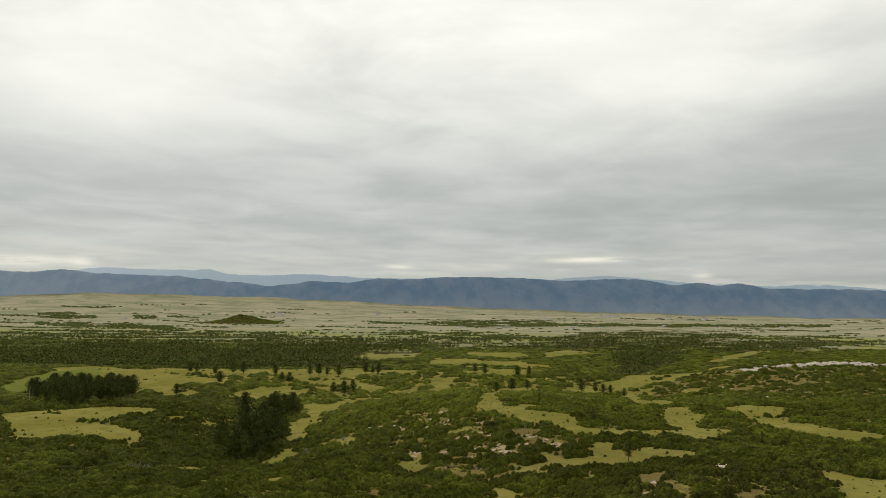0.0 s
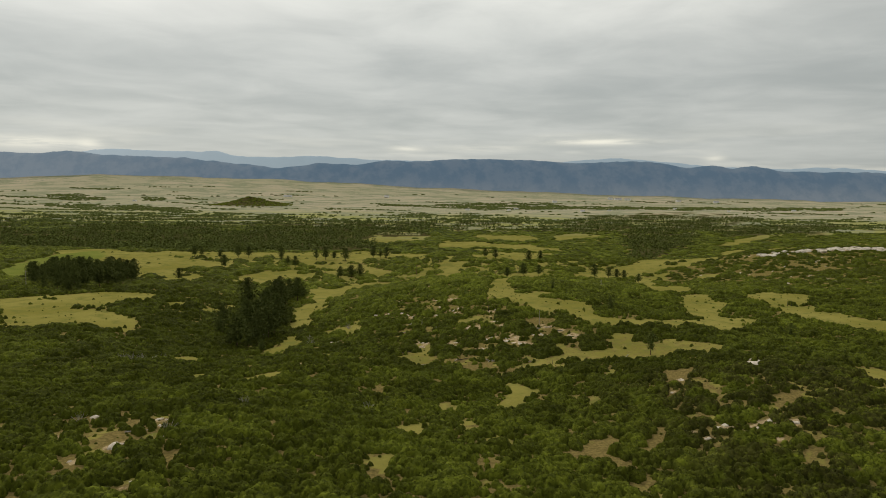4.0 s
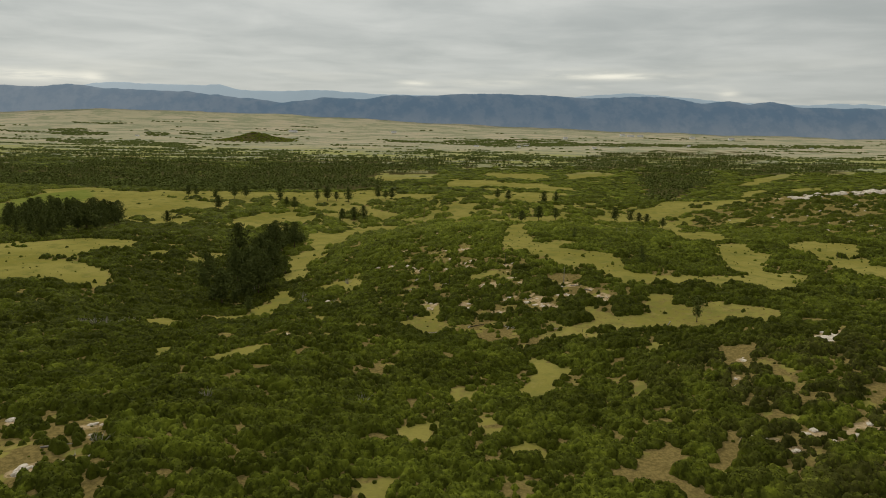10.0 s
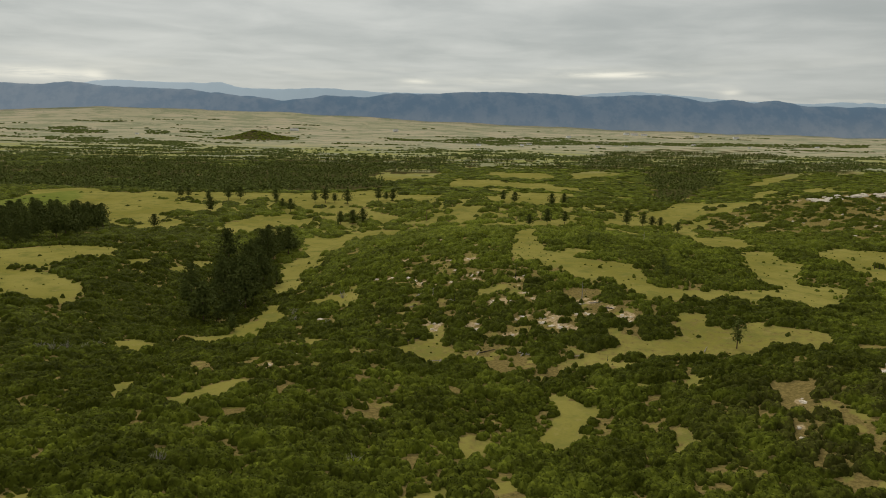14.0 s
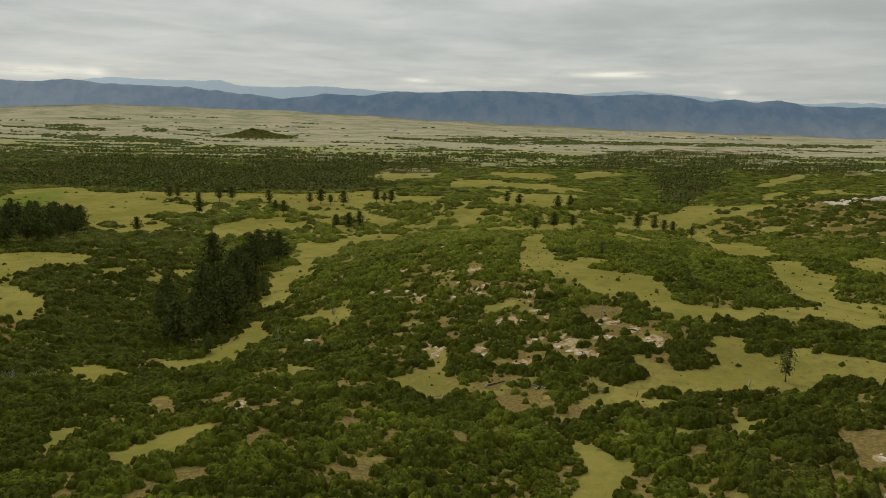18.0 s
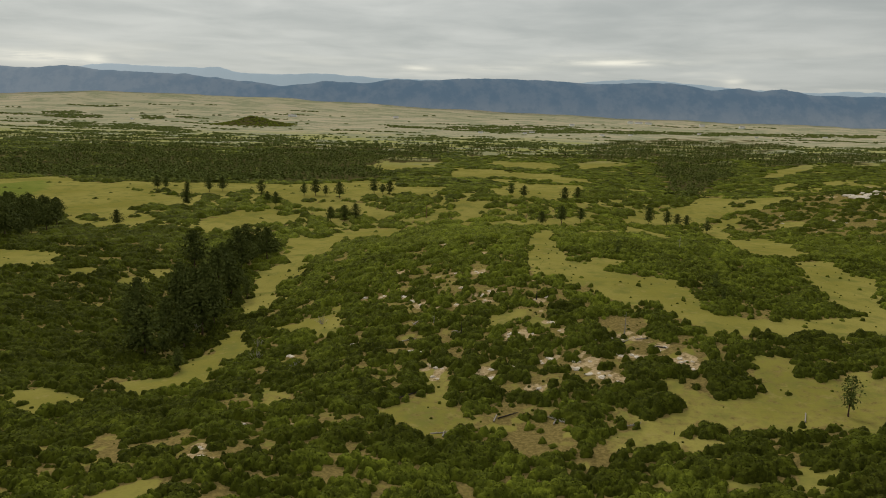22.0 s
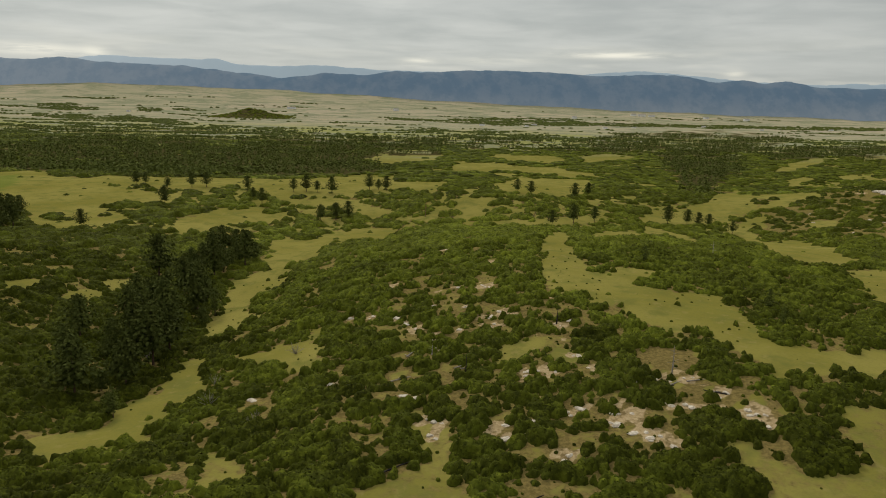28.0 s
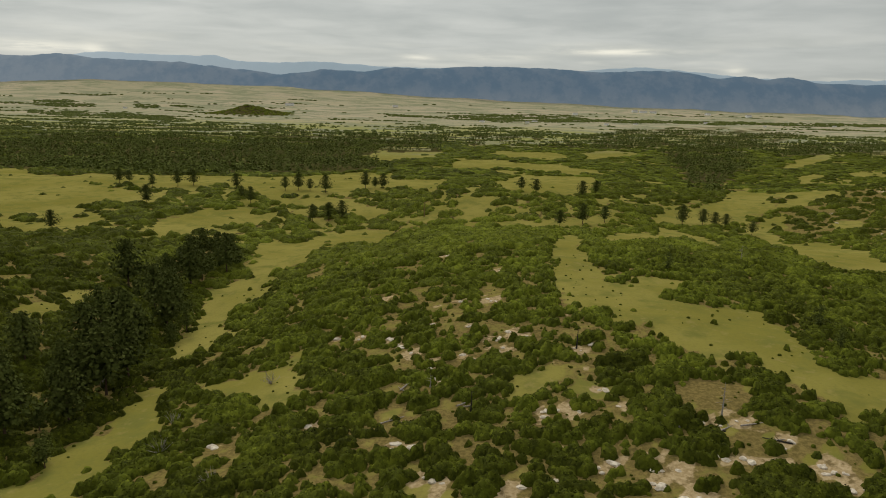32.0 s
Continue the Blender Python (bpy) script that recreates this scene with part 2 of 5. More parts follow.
# open grass, as outlines in metres
MEADOWS = dict(
    strip_far=[(-92, 546), (-93, 558), (-73, 557), (-64, 586), (-48, 603), (-28, 601), (-25, 587), (-27, 514), (-44, 532), (-56, 533), (-58, 499), (-66, 494), (-63, 473), (-66, 468), (-60, 455), (-63, 447), (-69, 441), (-70, 428), (-70, 424), (-62.5, 414.2), (-55.3, 410.1), (-64.4, 404.7), (-67, 395.3), (-70.7, 391), (-77.1, 402.3), (-79.1, 413.7), (-78, 424), (-85, 456), (-88, 470), (-82, 477), (-78, 484)],
    strip_near=[(-65.7, 373.5), (-63, 361.7), (-62.7, 354.7), (-58.3, 345.7), (-58.9, 340.1), (-65.7, 339.6), (-65, 335.4), (-64.8, 328.6), (-63.4, 324.8), (-64.3, 320.9), (-65.4, 317.3), (-73.4, 317), (-73.7, 307.7), (-84.1, 318.1), (-85.9, 323.1), (-77.7, 326.7), (-73.3, 329.7), (-76.6, 345.7), (-72.1, 346.5), (-69.4, 350.2), (-72.1, 363.1), (-72.6, 372.5), (-69.9, 375.4)],
    strip_end=[(-102.2, 311.7), (-98.9, 312.6), (-94.4, 311.6), (-89.8, 310.1), (-85.5, 304.9), (-85.6, 296.8), (-88.2, 293.5), (-89.2, 291.4), (-92.9, 290.3), (-106, 309.7)],
    strip_low=[(-65.5, 371.7), (-73.6, 371.7), (-71.2, 364.6), (-70.8, 358.2), (-68, 348.1), (-69.7, 344.5), (-74.8, 343.3), (-77.2, 339.5), (-67.1, 325.7), (-60.5, 315.6), (-58.1, 316.2), (-62.3, 326), (-61, 331.3), (-61.6, 332.6), (-64.2, 339.2), (-58.5, 340), (-59, 345), (-60.1, 350.5), (-61, 357.2), (-63.7, 367.1)],
    hollow_edge=[(-61.9, 373), (-50.3, 369.7), (-43.2, 369.5), (-33.2, 362.3), (-32.2, 355.7), (-37.5, 357.4), (-34, 351.6), (-30.8, 346.7), (-39.7, 351.6), (-48.3, 360.8)],
    oval_glade=[(-43.7, 301.9), (-44.1, 308.8), (-40.1, 307.8), (-34.3, 300.5), (-33.8, 292.2), (-37.8, 290.2), (-41.6, 293.5), (-41.5, 297.5)],
    ridge_glade=[(-48.1, 372.7), (-47.2, 374.5), (-41.4, 373.1), (-35.3, 370), (-30.7, 363.3), (-33.9, 357.6), (-28.3, 350.9), (-33.5, 350.6), (-38.3, 355.7), (-45.3, 362.9)],
    ridge_slot=[(-40.9, 376.7), (-39.7, 380.8), (-38.2, 384), (-35.1, 382.6), (-34.2, 371.4), (-38.4, 372.1)],
    ridge_saddle=[(13, 350.5), (15.4, 355), (19.8, 356.6), (24.7, 355.5), (25.2, 352.8), (19.9, 349.3), (17.8, 345.7), (13.2, 344.8)],
    ridge_saddle_east=[(26, 350.9), (29.4, 350.1), (33.4, 347.3), (35.3, 346), (29.9, 342.4), (25.9, 344.3)],
    wye_clearing=[(-14.5, 292.3), (-11.3, 295.3), (-7.9, 296.9), (-4.4, 300.2), (-2.6, 305.4), (-3.3, 308.4), (-5.4, 312.7), (-7, 322.2), (-4.7, 324.6), (-0.8, 315.2), (1.8, 310.5), (1.1, 302.1), (1.6, 296.1), (3.2, 292.1), (5.4, 289.1), (6.4, 286.6), (3.5, 282.1), (1.4, 281.3), (1.8, 276.6), (0.2, 276.9), (-2.9, 279.3), (-7.1, 281), (-10.3, 281.8)],
    meadow_right=[(41, 479), (51, 510), (64, 546), (58, 490), (52, 471), (52, 454), (50, 437), (55, 431), (66, 433), (80, 430), (70.8, 417.7), (62.1, 406.5), (61.8, 404.9), (66.6, 398.7), (76.2, 397.3), (88.7, 401.1), (85, 390.5), (85, 382.2), (85.3, 372.1), (81.4, 357.9), (83.4, 352.6), (90.2, 349.5), (96.1, 345.1), (106.7, 344.4), (125.2, 349), (119.6, 340.4), (111.1, 336.4), (106, 338), (97, 335.4), (90.8, 338), (80.7, 335.7), (74.2, 330.7), (72, 332.6), (74.3, 339), (71.3, 346.7), (67.4, 352.8), (68.8, 359.1), (59.3, 359.8), (49.7, 368.9), (52.5, 380.7), (42.4, 381.3), (42.9, 387.1), (38.6, 392.4), (33.7, 398.4), (34.1, 409.1), (33, 428), (39, 445), (39, 465)],
    meadow_band=[(79.5, 355.4), (88.1, 352.8), (98.2, 349.5), (118.8, 356.6), (135.7, 366), (144.1, 377.4), (142.1, 385.8), (136.8, 392.7), (145.7, 417.5), (156, 444), (166, 453), (178, 453), (174, 441), (170, 424), (157.6, 403.5), (153, 389.2), (151.6, 375.8), (162.8, 374.2), (166.9, 370.3), (146, 339.1), (131.8, 336.7), (125.4, 341.3), (114, 337), (104.9, 336.6), (90.4, 335.9), (83.5, 336.4), (73, 331.4), (74.3, 340.4)],
    meadow_east=[(161, 457), (174, 459), (180, 458), (175, 447), (173, 437), (175, 427), (178, 421), (144.6, 370.4), (138, 369.3), (135.5, 376.3), (131.7, 379.2), (139.6, 394.4), (146.9, 408.8), (148, 421), (149, 431)],
    bench=[(175, 575), (188, 567), (207, 578), (198, 546), (201, 535), (183, 496), (181, 482), (165, 463), (155, 463), (145, 468), (146, 488)],
    bench_east=[(204, 463), (223, 475), (235, 468), (245, 459), (218.8, 418.8), (204.1, 412.3), (198.1, 416), (195, 425), (193, 438)],
    flat_by_pine=[(51.5, 307), (56.2, 307.9), (56.1, 304.3), (58.7, 301.3), (61, 298.1), (66.4, 296.8), (73.2, 298.6), (77.6, 302.6), (77, 303), (74.3, 305.2), (76.8, 312.8), (80.7, 318.3), (87.4, 319.4), (85.4, 312.9), (86.4, 305.4), (91, 304.7), (96.7, 304.3), (99.8, 303), (86.5, 282.6), (78.1, 281.3), (75.8, 282.7), (73.1, 283.6), (70.9, 287.7), (67.5, 289.8), (63, 289.8), (59.1, 285.8), (55.9, 285.9), (52.2, 284.8), (50.6, 284.6), (49, 279.1), (52.6, 277.7), (55.1, 276.6), (54, 274), (49.2, 272.2), (46.6, 275.7), (39.5, 275.4), (36.9, 277), (33.1, 275.9), (31.4, 273.2), (32.8, 280.4), (36.1, 284.6), (44.5, 284.1), (38.6, 286.3), (36.7, 295.9), (43.1, 289.9), (45.6, 287.4), (50.5, 288.9), (54, 293.8), (50.9, 300.2)],
    flat_tip=[(51.2, 290.9), (56.9, 296.1), (58.5, 302.5), (62.4, 296.7), (72.8, 290.8), (77.1, 306.4), (81.6, 317.1), (89.3, 319.6), (84.8, 304.6), (93.2, 302.7), (99.9, 309.8), (110.1, 303.7), (118.8, 299.2), (116.5, 288.8), (105.1, 277.3), (104.9, 283.1), (100.1, 286.9), (94.3, 285.3), (87.9, 278.3), (82.5, 281), (69.3, 280.8), (56.3, 281.6)],
    small_meadow=[(27.5, 256.6), (30.3, 258.6), (32.9, 252.9), (38.2, 250.7), (35.4, 241.8), (32.7, 238.2), (30, 234.3), (28.9, 230.3), (26.9, 227.4), (21.8, 225.8), (20.3, 230.4), (23.5, 237.4), (26.6, 244.5), (27.4, 249.5)],
    glade_a=[(2.6, 229.3), (6.4, 232), (10.7, 230.1), (12.6, 228.4), (8.2, 220.3), (4.6, 216.9), (3, 221.1), (4.3, 225.6)],
    glade_b=[(50.6, 235), (53.5, 234.3), (51.9, 229.7), (55.5, 227.7), (51.8, 222.7), (48.4, 223), (47.9, 228.7)],
    glade_c=[(9.2, 208.7), (11, 210.5), (10.8, 204.1), (14.1, 201.4), (16.4, 202.1), (13.5, 196.8), (9.7, 197.8), (8.6, 202.6)],
    glade_d=[(62, 262.8), (66.7, 264.1), (70.4, 266.2), (69.7, 261.4), (62.8, 255.7)],
    glade_e=[(49, 259.9), (51.9, 262.4), (55.5, 261), (51.8, 254.6)],
    arc_glade=[(-57.9, 231.7), (-58.7, 239.7), (-55.5, 245.8), (-52, 252.1), (-47.4, 254.3), (-46.9, 244.2), (-49.5, 239.7), (-51.8, 234.9), (-54.2, 231.1)],
    arc_small=[(-78.3, 246.8), (-75.4, 254.3), (-71.7, 251.2), (-72, 239.1)],
    oval_small=[(-4.5, 202.7), (1.1, 204.3), (1, 201.2), (-2.9, 198.4)],
    left_meadow=[(-228.5, 418.8), (-207, 433), (-183, 448), (-159, 436), (-168.2, 416), (-172, 391.6), (-167.2, 379.5), (-156.7, 374.1), (-142.7, 363.1), (-137, 354.2), (-134.9, 338.5), (-142.9, 336.2), (-155.3, 338.2), (-164.6, 338.4), (-173.4, 330.4), (-185.8, 328.8), (-237.5, 405.8)],
    west_glade=[(-149.8, 415.7), (-143, 426), (-137.5, 419.2), (-141.4, 408.2)],
    west_glade_b=[(-128.9, 415.9), (-123, 432), (-117, 421), (-119.8, 409.9), (-125.8, 409.6)],
    west_glade_c=[(-127, 439), (-120, 450), (-117, 443), (-119, 428)],
    west_glade_d=[(-183, 431), (-177, 432), (-166, 429), (-157, 426), (-155.4, 411.4), (-163.4, 411), (-168.7, 409.5)],
    gap_a=[(-13.1, 171.3), (-8, 176.9), (-6.7, 173.6), (-7, 166.1), (-8.1, 163.8), (-10.9, 168)],
    gap_c=[(15.1, 195.3), (19.7, 195.4), (23.2, 192.2), (20.7, 184), (16.7, 185.6), (14, 191.4)],
    gap_d=[(9.7, 209.2), (12.3, 208.1), (11.8, 201.2), (9.1, 198.4)],
    gap_e=[(-8.3, 201), (-3.2, 202.3), (-0.1, 199.5), (-2.4, 192), (-6, 192.6)],
    crest_strip=[(63, 511), (87, 569), (104, 569), (131, 614), (143, 583), (136, 542), (112, 493), (120, 555), (91, 509), (69, 488)],
    creek_meadow=[(25, 609), (44, 613), (55, 608), (66, 611), (83, 624), (111, 644), (105, 615), (77, 590), (56, 589), (31, 591)],
    creek_east=[(123, 630), (145, 665), (158, 687), (166, 680), (189, 709), (212, 734), (324, 974), (360, 1020), (274, 789), (233, 701), (228, 683), (209, 679), (193, 646), (169, 638), (153, 626), (130, 626)],
    creek_bend=[(187, 635), (227, 671), (228, 663), (208, 635), (198, 630), (191, 595), (159, 538), (175, 610)],
    slope_glade=[(16, 668), (27, 652), (35, 642), (30, 627), (22, 633), (10, 660)],
    far_meadow=[(45, 862), (85, 1032), (134, 1076), (197, 1080), (179, 998), (111, 727), (86, 679), (76, 682), (63, 681), (46, 685), (39, 699)],
    far_ledge=[(20, 1408), (70, 1399), (134, 1336), (206, 1310), (180, 1157), (133, 1119), (98, 1167), (61, 1250), (17, 1232)],
    far_ledge_b=[(95, 1640), (144, 1644), (224, 1457), (176, 1362), (126, 1454)],
    far_ledge_c=[(315, 1664), (338, 1646), (339, 1539), (271, 1442)],
    tree_meadow=[(-147, 800), (-103, 1054), (-56, 1005), (-39, 825), (-20, 834), (10, 845), (-5, 686), (-21, 704), (-36, 722), (-40, 694), (-65, 715), (-61, 686), (-79, 686), (-95, 679), (-119, 675), (-130, 686), (-155, 713), (-192, 776), (-182, 833)],
    glade_hedge=[(-70, 647), (-63, 661), (-49, 652), (-32, 642), (-36, 631), (-55, 630)],
    hill_meadow=[(-397, 753), (-383, 761), (-386, 808), (-456, 993), (-322, 757), (-286, 743), (-269, 727), (-252, 710), (-236, 693), (-211, 683), (-190, 673), (-177, 663), (-177, 636), (-213, 640), (-220, 633), (-204, 608), (-188, 598), (-178, 579), (-178, 554), (-185, 546), (-189, 523), (-209, 533), (-244, 593), (-271, 617), (-287, 608), (-299, 604)],
    hill_strip=[(-288, 746), (-285, 782), (-250, 771), (-238, 792), (-211, 836), (-172, 778), (-159, 747), (-163, 696), (-176, 682), (-194, 696), (-221, 708), (-251, 706)],
    pocket_meadow=[(-153, 577), (-153, 602), (-144, 617), (-141, 633), (-124, 629), (-99, 620), (-91, 618), (-102, 598), (-126, 582), (-129, 570), (-135, 538), (-149, 559)],
    spur_strip=[(258, 719), (289, 748), (285, 724), (241, 685), (226, 689)],
    east_terrace=[(1184, 2240), (1485, 2630), (1345, 2258), (1050, 1794), (955, 1742), (1046, 1970)],
    east_terrace_b=[(665, 1547), (870, 1803), (852, 1715), (683, 1508)],
    south_east_meadow=[(146.7, 260.9), (156.2, 259.9), (173.1, 256.9), (186.6, 254.3), (158.1, 216), (141.1, 209.9), (129.2, 209.7), (132.9, 221.4), (144.6, 238.4), (140.9, 239.4)],
    bench_low=[(197, 427), (226, 459), (238, 466), (208, 419.1), (218.3, 415.7), (232, 429), (212, 397.6), (225.7, 395.5), (224.5, 377.1), (235.6, 369.9), (242.2, 357.9), (233.9, 345.7), (210.8, 340.1), (205.5, 350.2), (196.6, 366.1), (190, 383.2)],
    green_field=[(-344, 577), (-359, 636), (-364, 712), (-350, 760), (-315, 705), (-297, 642), (-307, 585), (-295, 514)],
    centre_a=[(16, 1272), (114, 1393), (101, 1214), (14, 1140)],
    centre_b=[(88, 1592), (226, 1610), (231, 1450), (148, 1434)],
    centre_c=[(291, 1648), (382, 1730), (377, 1556), (267, 1477)],
    centre_d=[(103, 1228), (220, 1250), (221, 1130), (133, 1124)],
    bluff_a=[(539, 1347), (658, 1511), (827, 1726), (812, 1643), (595, 1366)],
    centre_e=[(-154, 1547), (-97, 1675), (10, 1717), (-12, 1416), (-78, 1247), (-122, 1342)],
    centre_f=[(38, 1867), (171, 1990), (186, 1867), (60, 1736)],
    centre_g=[(252, 1090), (277, 1057), (246, 999), (222, 1007)],
    spur_glade=[(477, 1150), (555, 1238), (519, 1141), (441, 1063)],
    spur_glade_b=[(607, 1255), (773, 1423), (674, 1254), (551, 1131)],
    spur_glade_c=[(242, 640), (260, 640), (249, 616), (236, 617)],
    bluff_b=[(248, 739), (414, 974), (298, 729), (276, 719)],
    hedge_a=[(-115, 668), (-70, 677), (-33, 643), (-62, 646), (-103, 652)],
)
# bare soil among the scrub
SOIL = dict(
    gap_b=[(40.7, 191), (46.7, 196.9), (49.4, 193.1), (44.9, 181.8), (43.7, 182.8), (45.3, 178), (47.7, 174.7), (45.3, 170.2), (43.3, 171.9), (41.2, 177.1), (40.2, 179.3), (34.7, 179.2), (31.1, 180.4), (31.7, 185.5), (36.3, 185.6)],
    gap_f=[(57.1, 196.7), (61.7, 198.2), (57.7, 190.4), (54.6, 183.1), (50.8, 181.2), (49.9, 185.5), (55.3, 191.5)],
    knoll_a=[(-83.8, 188.2), (-79.9, 189.9), (-74.3, 183.9), (-76.1, 179.5)],
    knoll_b=[(-77.9, 192.2), (-73.9, 194.1), (-69.1, 189.2), (-66, 190), (-62.5, 191), (-59.2, 185), (-58.7, 178.9), (-57.2, 173.4), (-58.6, 172.7), (-61.4, 177.9), (-67.8, 181.2)],
    knoll_c=[(-70.9, 174.4), (-69.4, 178.9), (-66.5, 177.4), (-62.8, 177.8), (-61.3, 171.6), (-63.3, 168.6), (-63.9, 165.1), (-68.7, 167.3), (-71.3, 172.7)],
    knoll_d=[(-84.1, 178.3), (-82, 181.7), (-78.2, 178), (-76.2, 170.5), (-78.3, 169.4)],
    knoll_e=[(-74.9, 163.8), (-71.2, 165.6), (-68.1, 163.9), (-66, 157.2), (-67, 154.3), (-68.7, 154.2)],
    knoll_f=[(-57.4, 152.9), (-53.5, 153.6), (-52.1, 151.9), (-52.6, 148.3), (-54.4, 148.2)],
    knoll_g=[(-55, 168.8), (-54.1, 173.1), (-46.6, 165.5), (-48.8, 160.8)],
    knoll_h=[(-45.6, 170.7), (-39.7, 172.7), (-36.9, 170.3), (-41, 165)],
    east_flat=[(77.7, 251.9), (80.2, 252.8), (86.5, 251.6), (86.6, 247), (81, 238.8), (79, 234.5), (74.6, 232.9), (73.5, 236.4), (76.8, 244.1)],
    east_flat_b=[(69.6, 224.2), (75, 227), (72.3, 220.7), (67.4, 218.9)],
    east_flat_c=[(83.5, 231.2), (88.5, 232.4), (86.5, 227.9), (79.6, 223.6)],
    east_flat_d=[(80.3, 215.5), (84.9, 214), (84, 210.2), (78.4, 207.1)],
    east_flat_e=[(66.7, 209.8), (69.8, 208.2), (74.3, 206.8), (78.5, 206), (72.7, 200.9), (68.5, 204)],
    east_flat_f=[(99.5, 218.4), (110.4, 220.8), (104.5, 211.7), (95.4, 207.1), (93.8, 208.8)],
    log_flat=[(10.7, 292.7), (13.4, 297), (17.1, 298.4), (18.3, 296.2), (15.7, 290.9), (16, 288.5), (19.2, 287.3), (22.6, 291.7), (24.1, 290.3), (25.7, 284.3), (25.5, 282), (20.2, 280), (21.4, 276.8), (17.5, 269.9), (16.2, 273.9), (13.7, 274.6), (13.1, 282), (15.2, 286.8), (12.3, 285.6), (10.5, 284.1)],
    log_slot=[(29.4, 275.9), (32.1, 279.7), (32.5, 274.4), (32.5, 269.5), (28, 267.3), (26.6, 272.1)],
    ridge_slope=[(45.6, 343.9), (49.8, 348.2), (59.1, 347.6), (60.6, 342.4), (52.9, 337.3), (46.9, 337)],
    ridge_slope_b=[(45.9, 344.1), (50, 346.3), (54.7, 346.7), (56.9, 344), (58.8, 340.6), (54, 337.1), (47.9, 337.7), (45.1, 338.9)],
    ridge_slope_c=[(51.4, 332.7), (54.1, 329.6), (55.8, 324.6), (58.6, 324.4), (63.3, 326.2), (68, 333.4), (66.3, 328.4), (62.2, 321.7), (58.2, 320.1), (54, 321), (50.2, 321), (48.1, 322.6)],
    ridge_slope_d=[(65.6, 323.5), (67.7, 322), (68, 317.7), (64.1, 311.3), (60.5, 311.3), (62.1, 315.7)],
    burnt_slot=[(1.8, 332.9), (3.4, 333.7), (5.6, 326.5), (5.9, 322.6), (3, 322.7), (1.3, 329.2)],
    log_trail=[(-10.9, 346.1), (-7.6, 346.5), (-6.2, 341.4), (-5.6, 339.2), (-7.7, 337.9)],
    small_a=[(-46.8, 232.2), (-43.1, 235.3), (-39.7, 230.5), (-42.2, 223.5)],
    small_b=[(-23.6, 240.4), (-18.4, 241.2), (-11.6, 242.4), (-15, 233.4), (-17.8, 235.3)],
    small_c=[(-6.8, 215.1), (-5.1, 220.6), (-4.2, 214.9), (-5.8, 208.7)],
    small_d=[(-13.6, 191.5), (-10.4, 194.3), (-7.3, 194.2), (-8.8, 187), (-12.3, 186.2)],
    small_e=[(-61.2, 260.6), (-62.9, 266), (-66.9, 273.1), (-62.8, 273.3), (-59.4, 268.8), (-56.3, 257.7)],
    small_f=[(-54.5, 272.7), (-50.6, 272.3), (-48.8, 266.5), (-51.4, 266.9)],
    small_g=[(-42.6, 263.6), (-39.9, 268.1), (-37.7, 270.8), (-36.6, 264.4), (-39, 259.5)],
    small_h=[(-23.8, 260.5), (-21.1, 265), (-16.7, 261.6), (-19.8, 253.2)],
    small_i=[(-39, 249.6), (-36.9, 254.1), (-34.2, 252.6), (-36, 243.4)],
    small_j=[(-53.7, 350), (-51.5, 352.8), (-48.9, 346.3), (-49.9, 340.5)],
    small_k=[(-45, 334.9), (-41.4, 338.3), (-39.3, 330.4), (-42, 329.9)],
    small_l=[(-23.2, 329.4), (-22.3, 332.6), (-20, 331.1), (-20.5, 325.4)],
    small_m=[(-12.7, 329.2), (-9, 333.3), (-6.8, 331.2), (-8.4, 325.1)],
    small_n=[(19, 305.6), (21.8, 306.5), (24.8, 303.9), (24.5, 301.9), (20.2, 299.8)],
    small_o=[(2.1, 331.7), (4.3, 331.1), (4.7, 322.9), (2.6, 321.1)],
    west_bare=[(-141, 480), (-141, 496), (-129, 463)],
)
# bushes standing in the open: centre and radius
SCRUB_ISLANDS = [(-216, 581, 11.5), (-200, 591, 4.0), (-204, 618, 8.0), (-180, 383, 5.8), (-167, 382, 3.3), (-214, 415, 2.7), (228, 419, 6.3), (212, 420, 3.8), (17.5, 286, 1.9), (-8, 292, 1.4), (56, 425, 3.5), (53, 424, 3.0)]
# pale sand and rock between the bushes: centre and radius
SAND_FRONT = [(-54.7, 152.1, 1.6), (-69.8, 161.7, 1.8), (-65.8, 169, 1.6), (-64, 170.3, 1.6), (-79.7, 176.4, 2), (-60.3, 182.6, 1.6), (-64.2, 185, 2.3), (-61.9, 187.2, 1.8), (-78, 187.6, 2.2), (85.2, 189.3, 1.4), (69.3, 190.7, 2.2), (66.2, 194.3, 2.3), (78.3, 194.3, 2), (62.6, 196.3, 2.5), (76.3, 196.6, 2.5), (82.7, 196.9, 2.3), (94.5, 197.9, 2.1), (88.5, 198.4, 2.6), (-82.4, 210.9, 1.8), (-84.8, 221.6, 1), (71.2, 222.8, 1.3), (-95.1, 224.4, 0.8), (73.2, 226.7, 1.6), (80.5, 240.9, 2.1), (110, 254.2, 3.7), (112.9, 258.8, 3.2), (-41.9, 260.2, 1.2), (118.9, 261.6, 3.6), (-43.8, 262.7, 1.8), (126.6, 265.7, 2.9)]
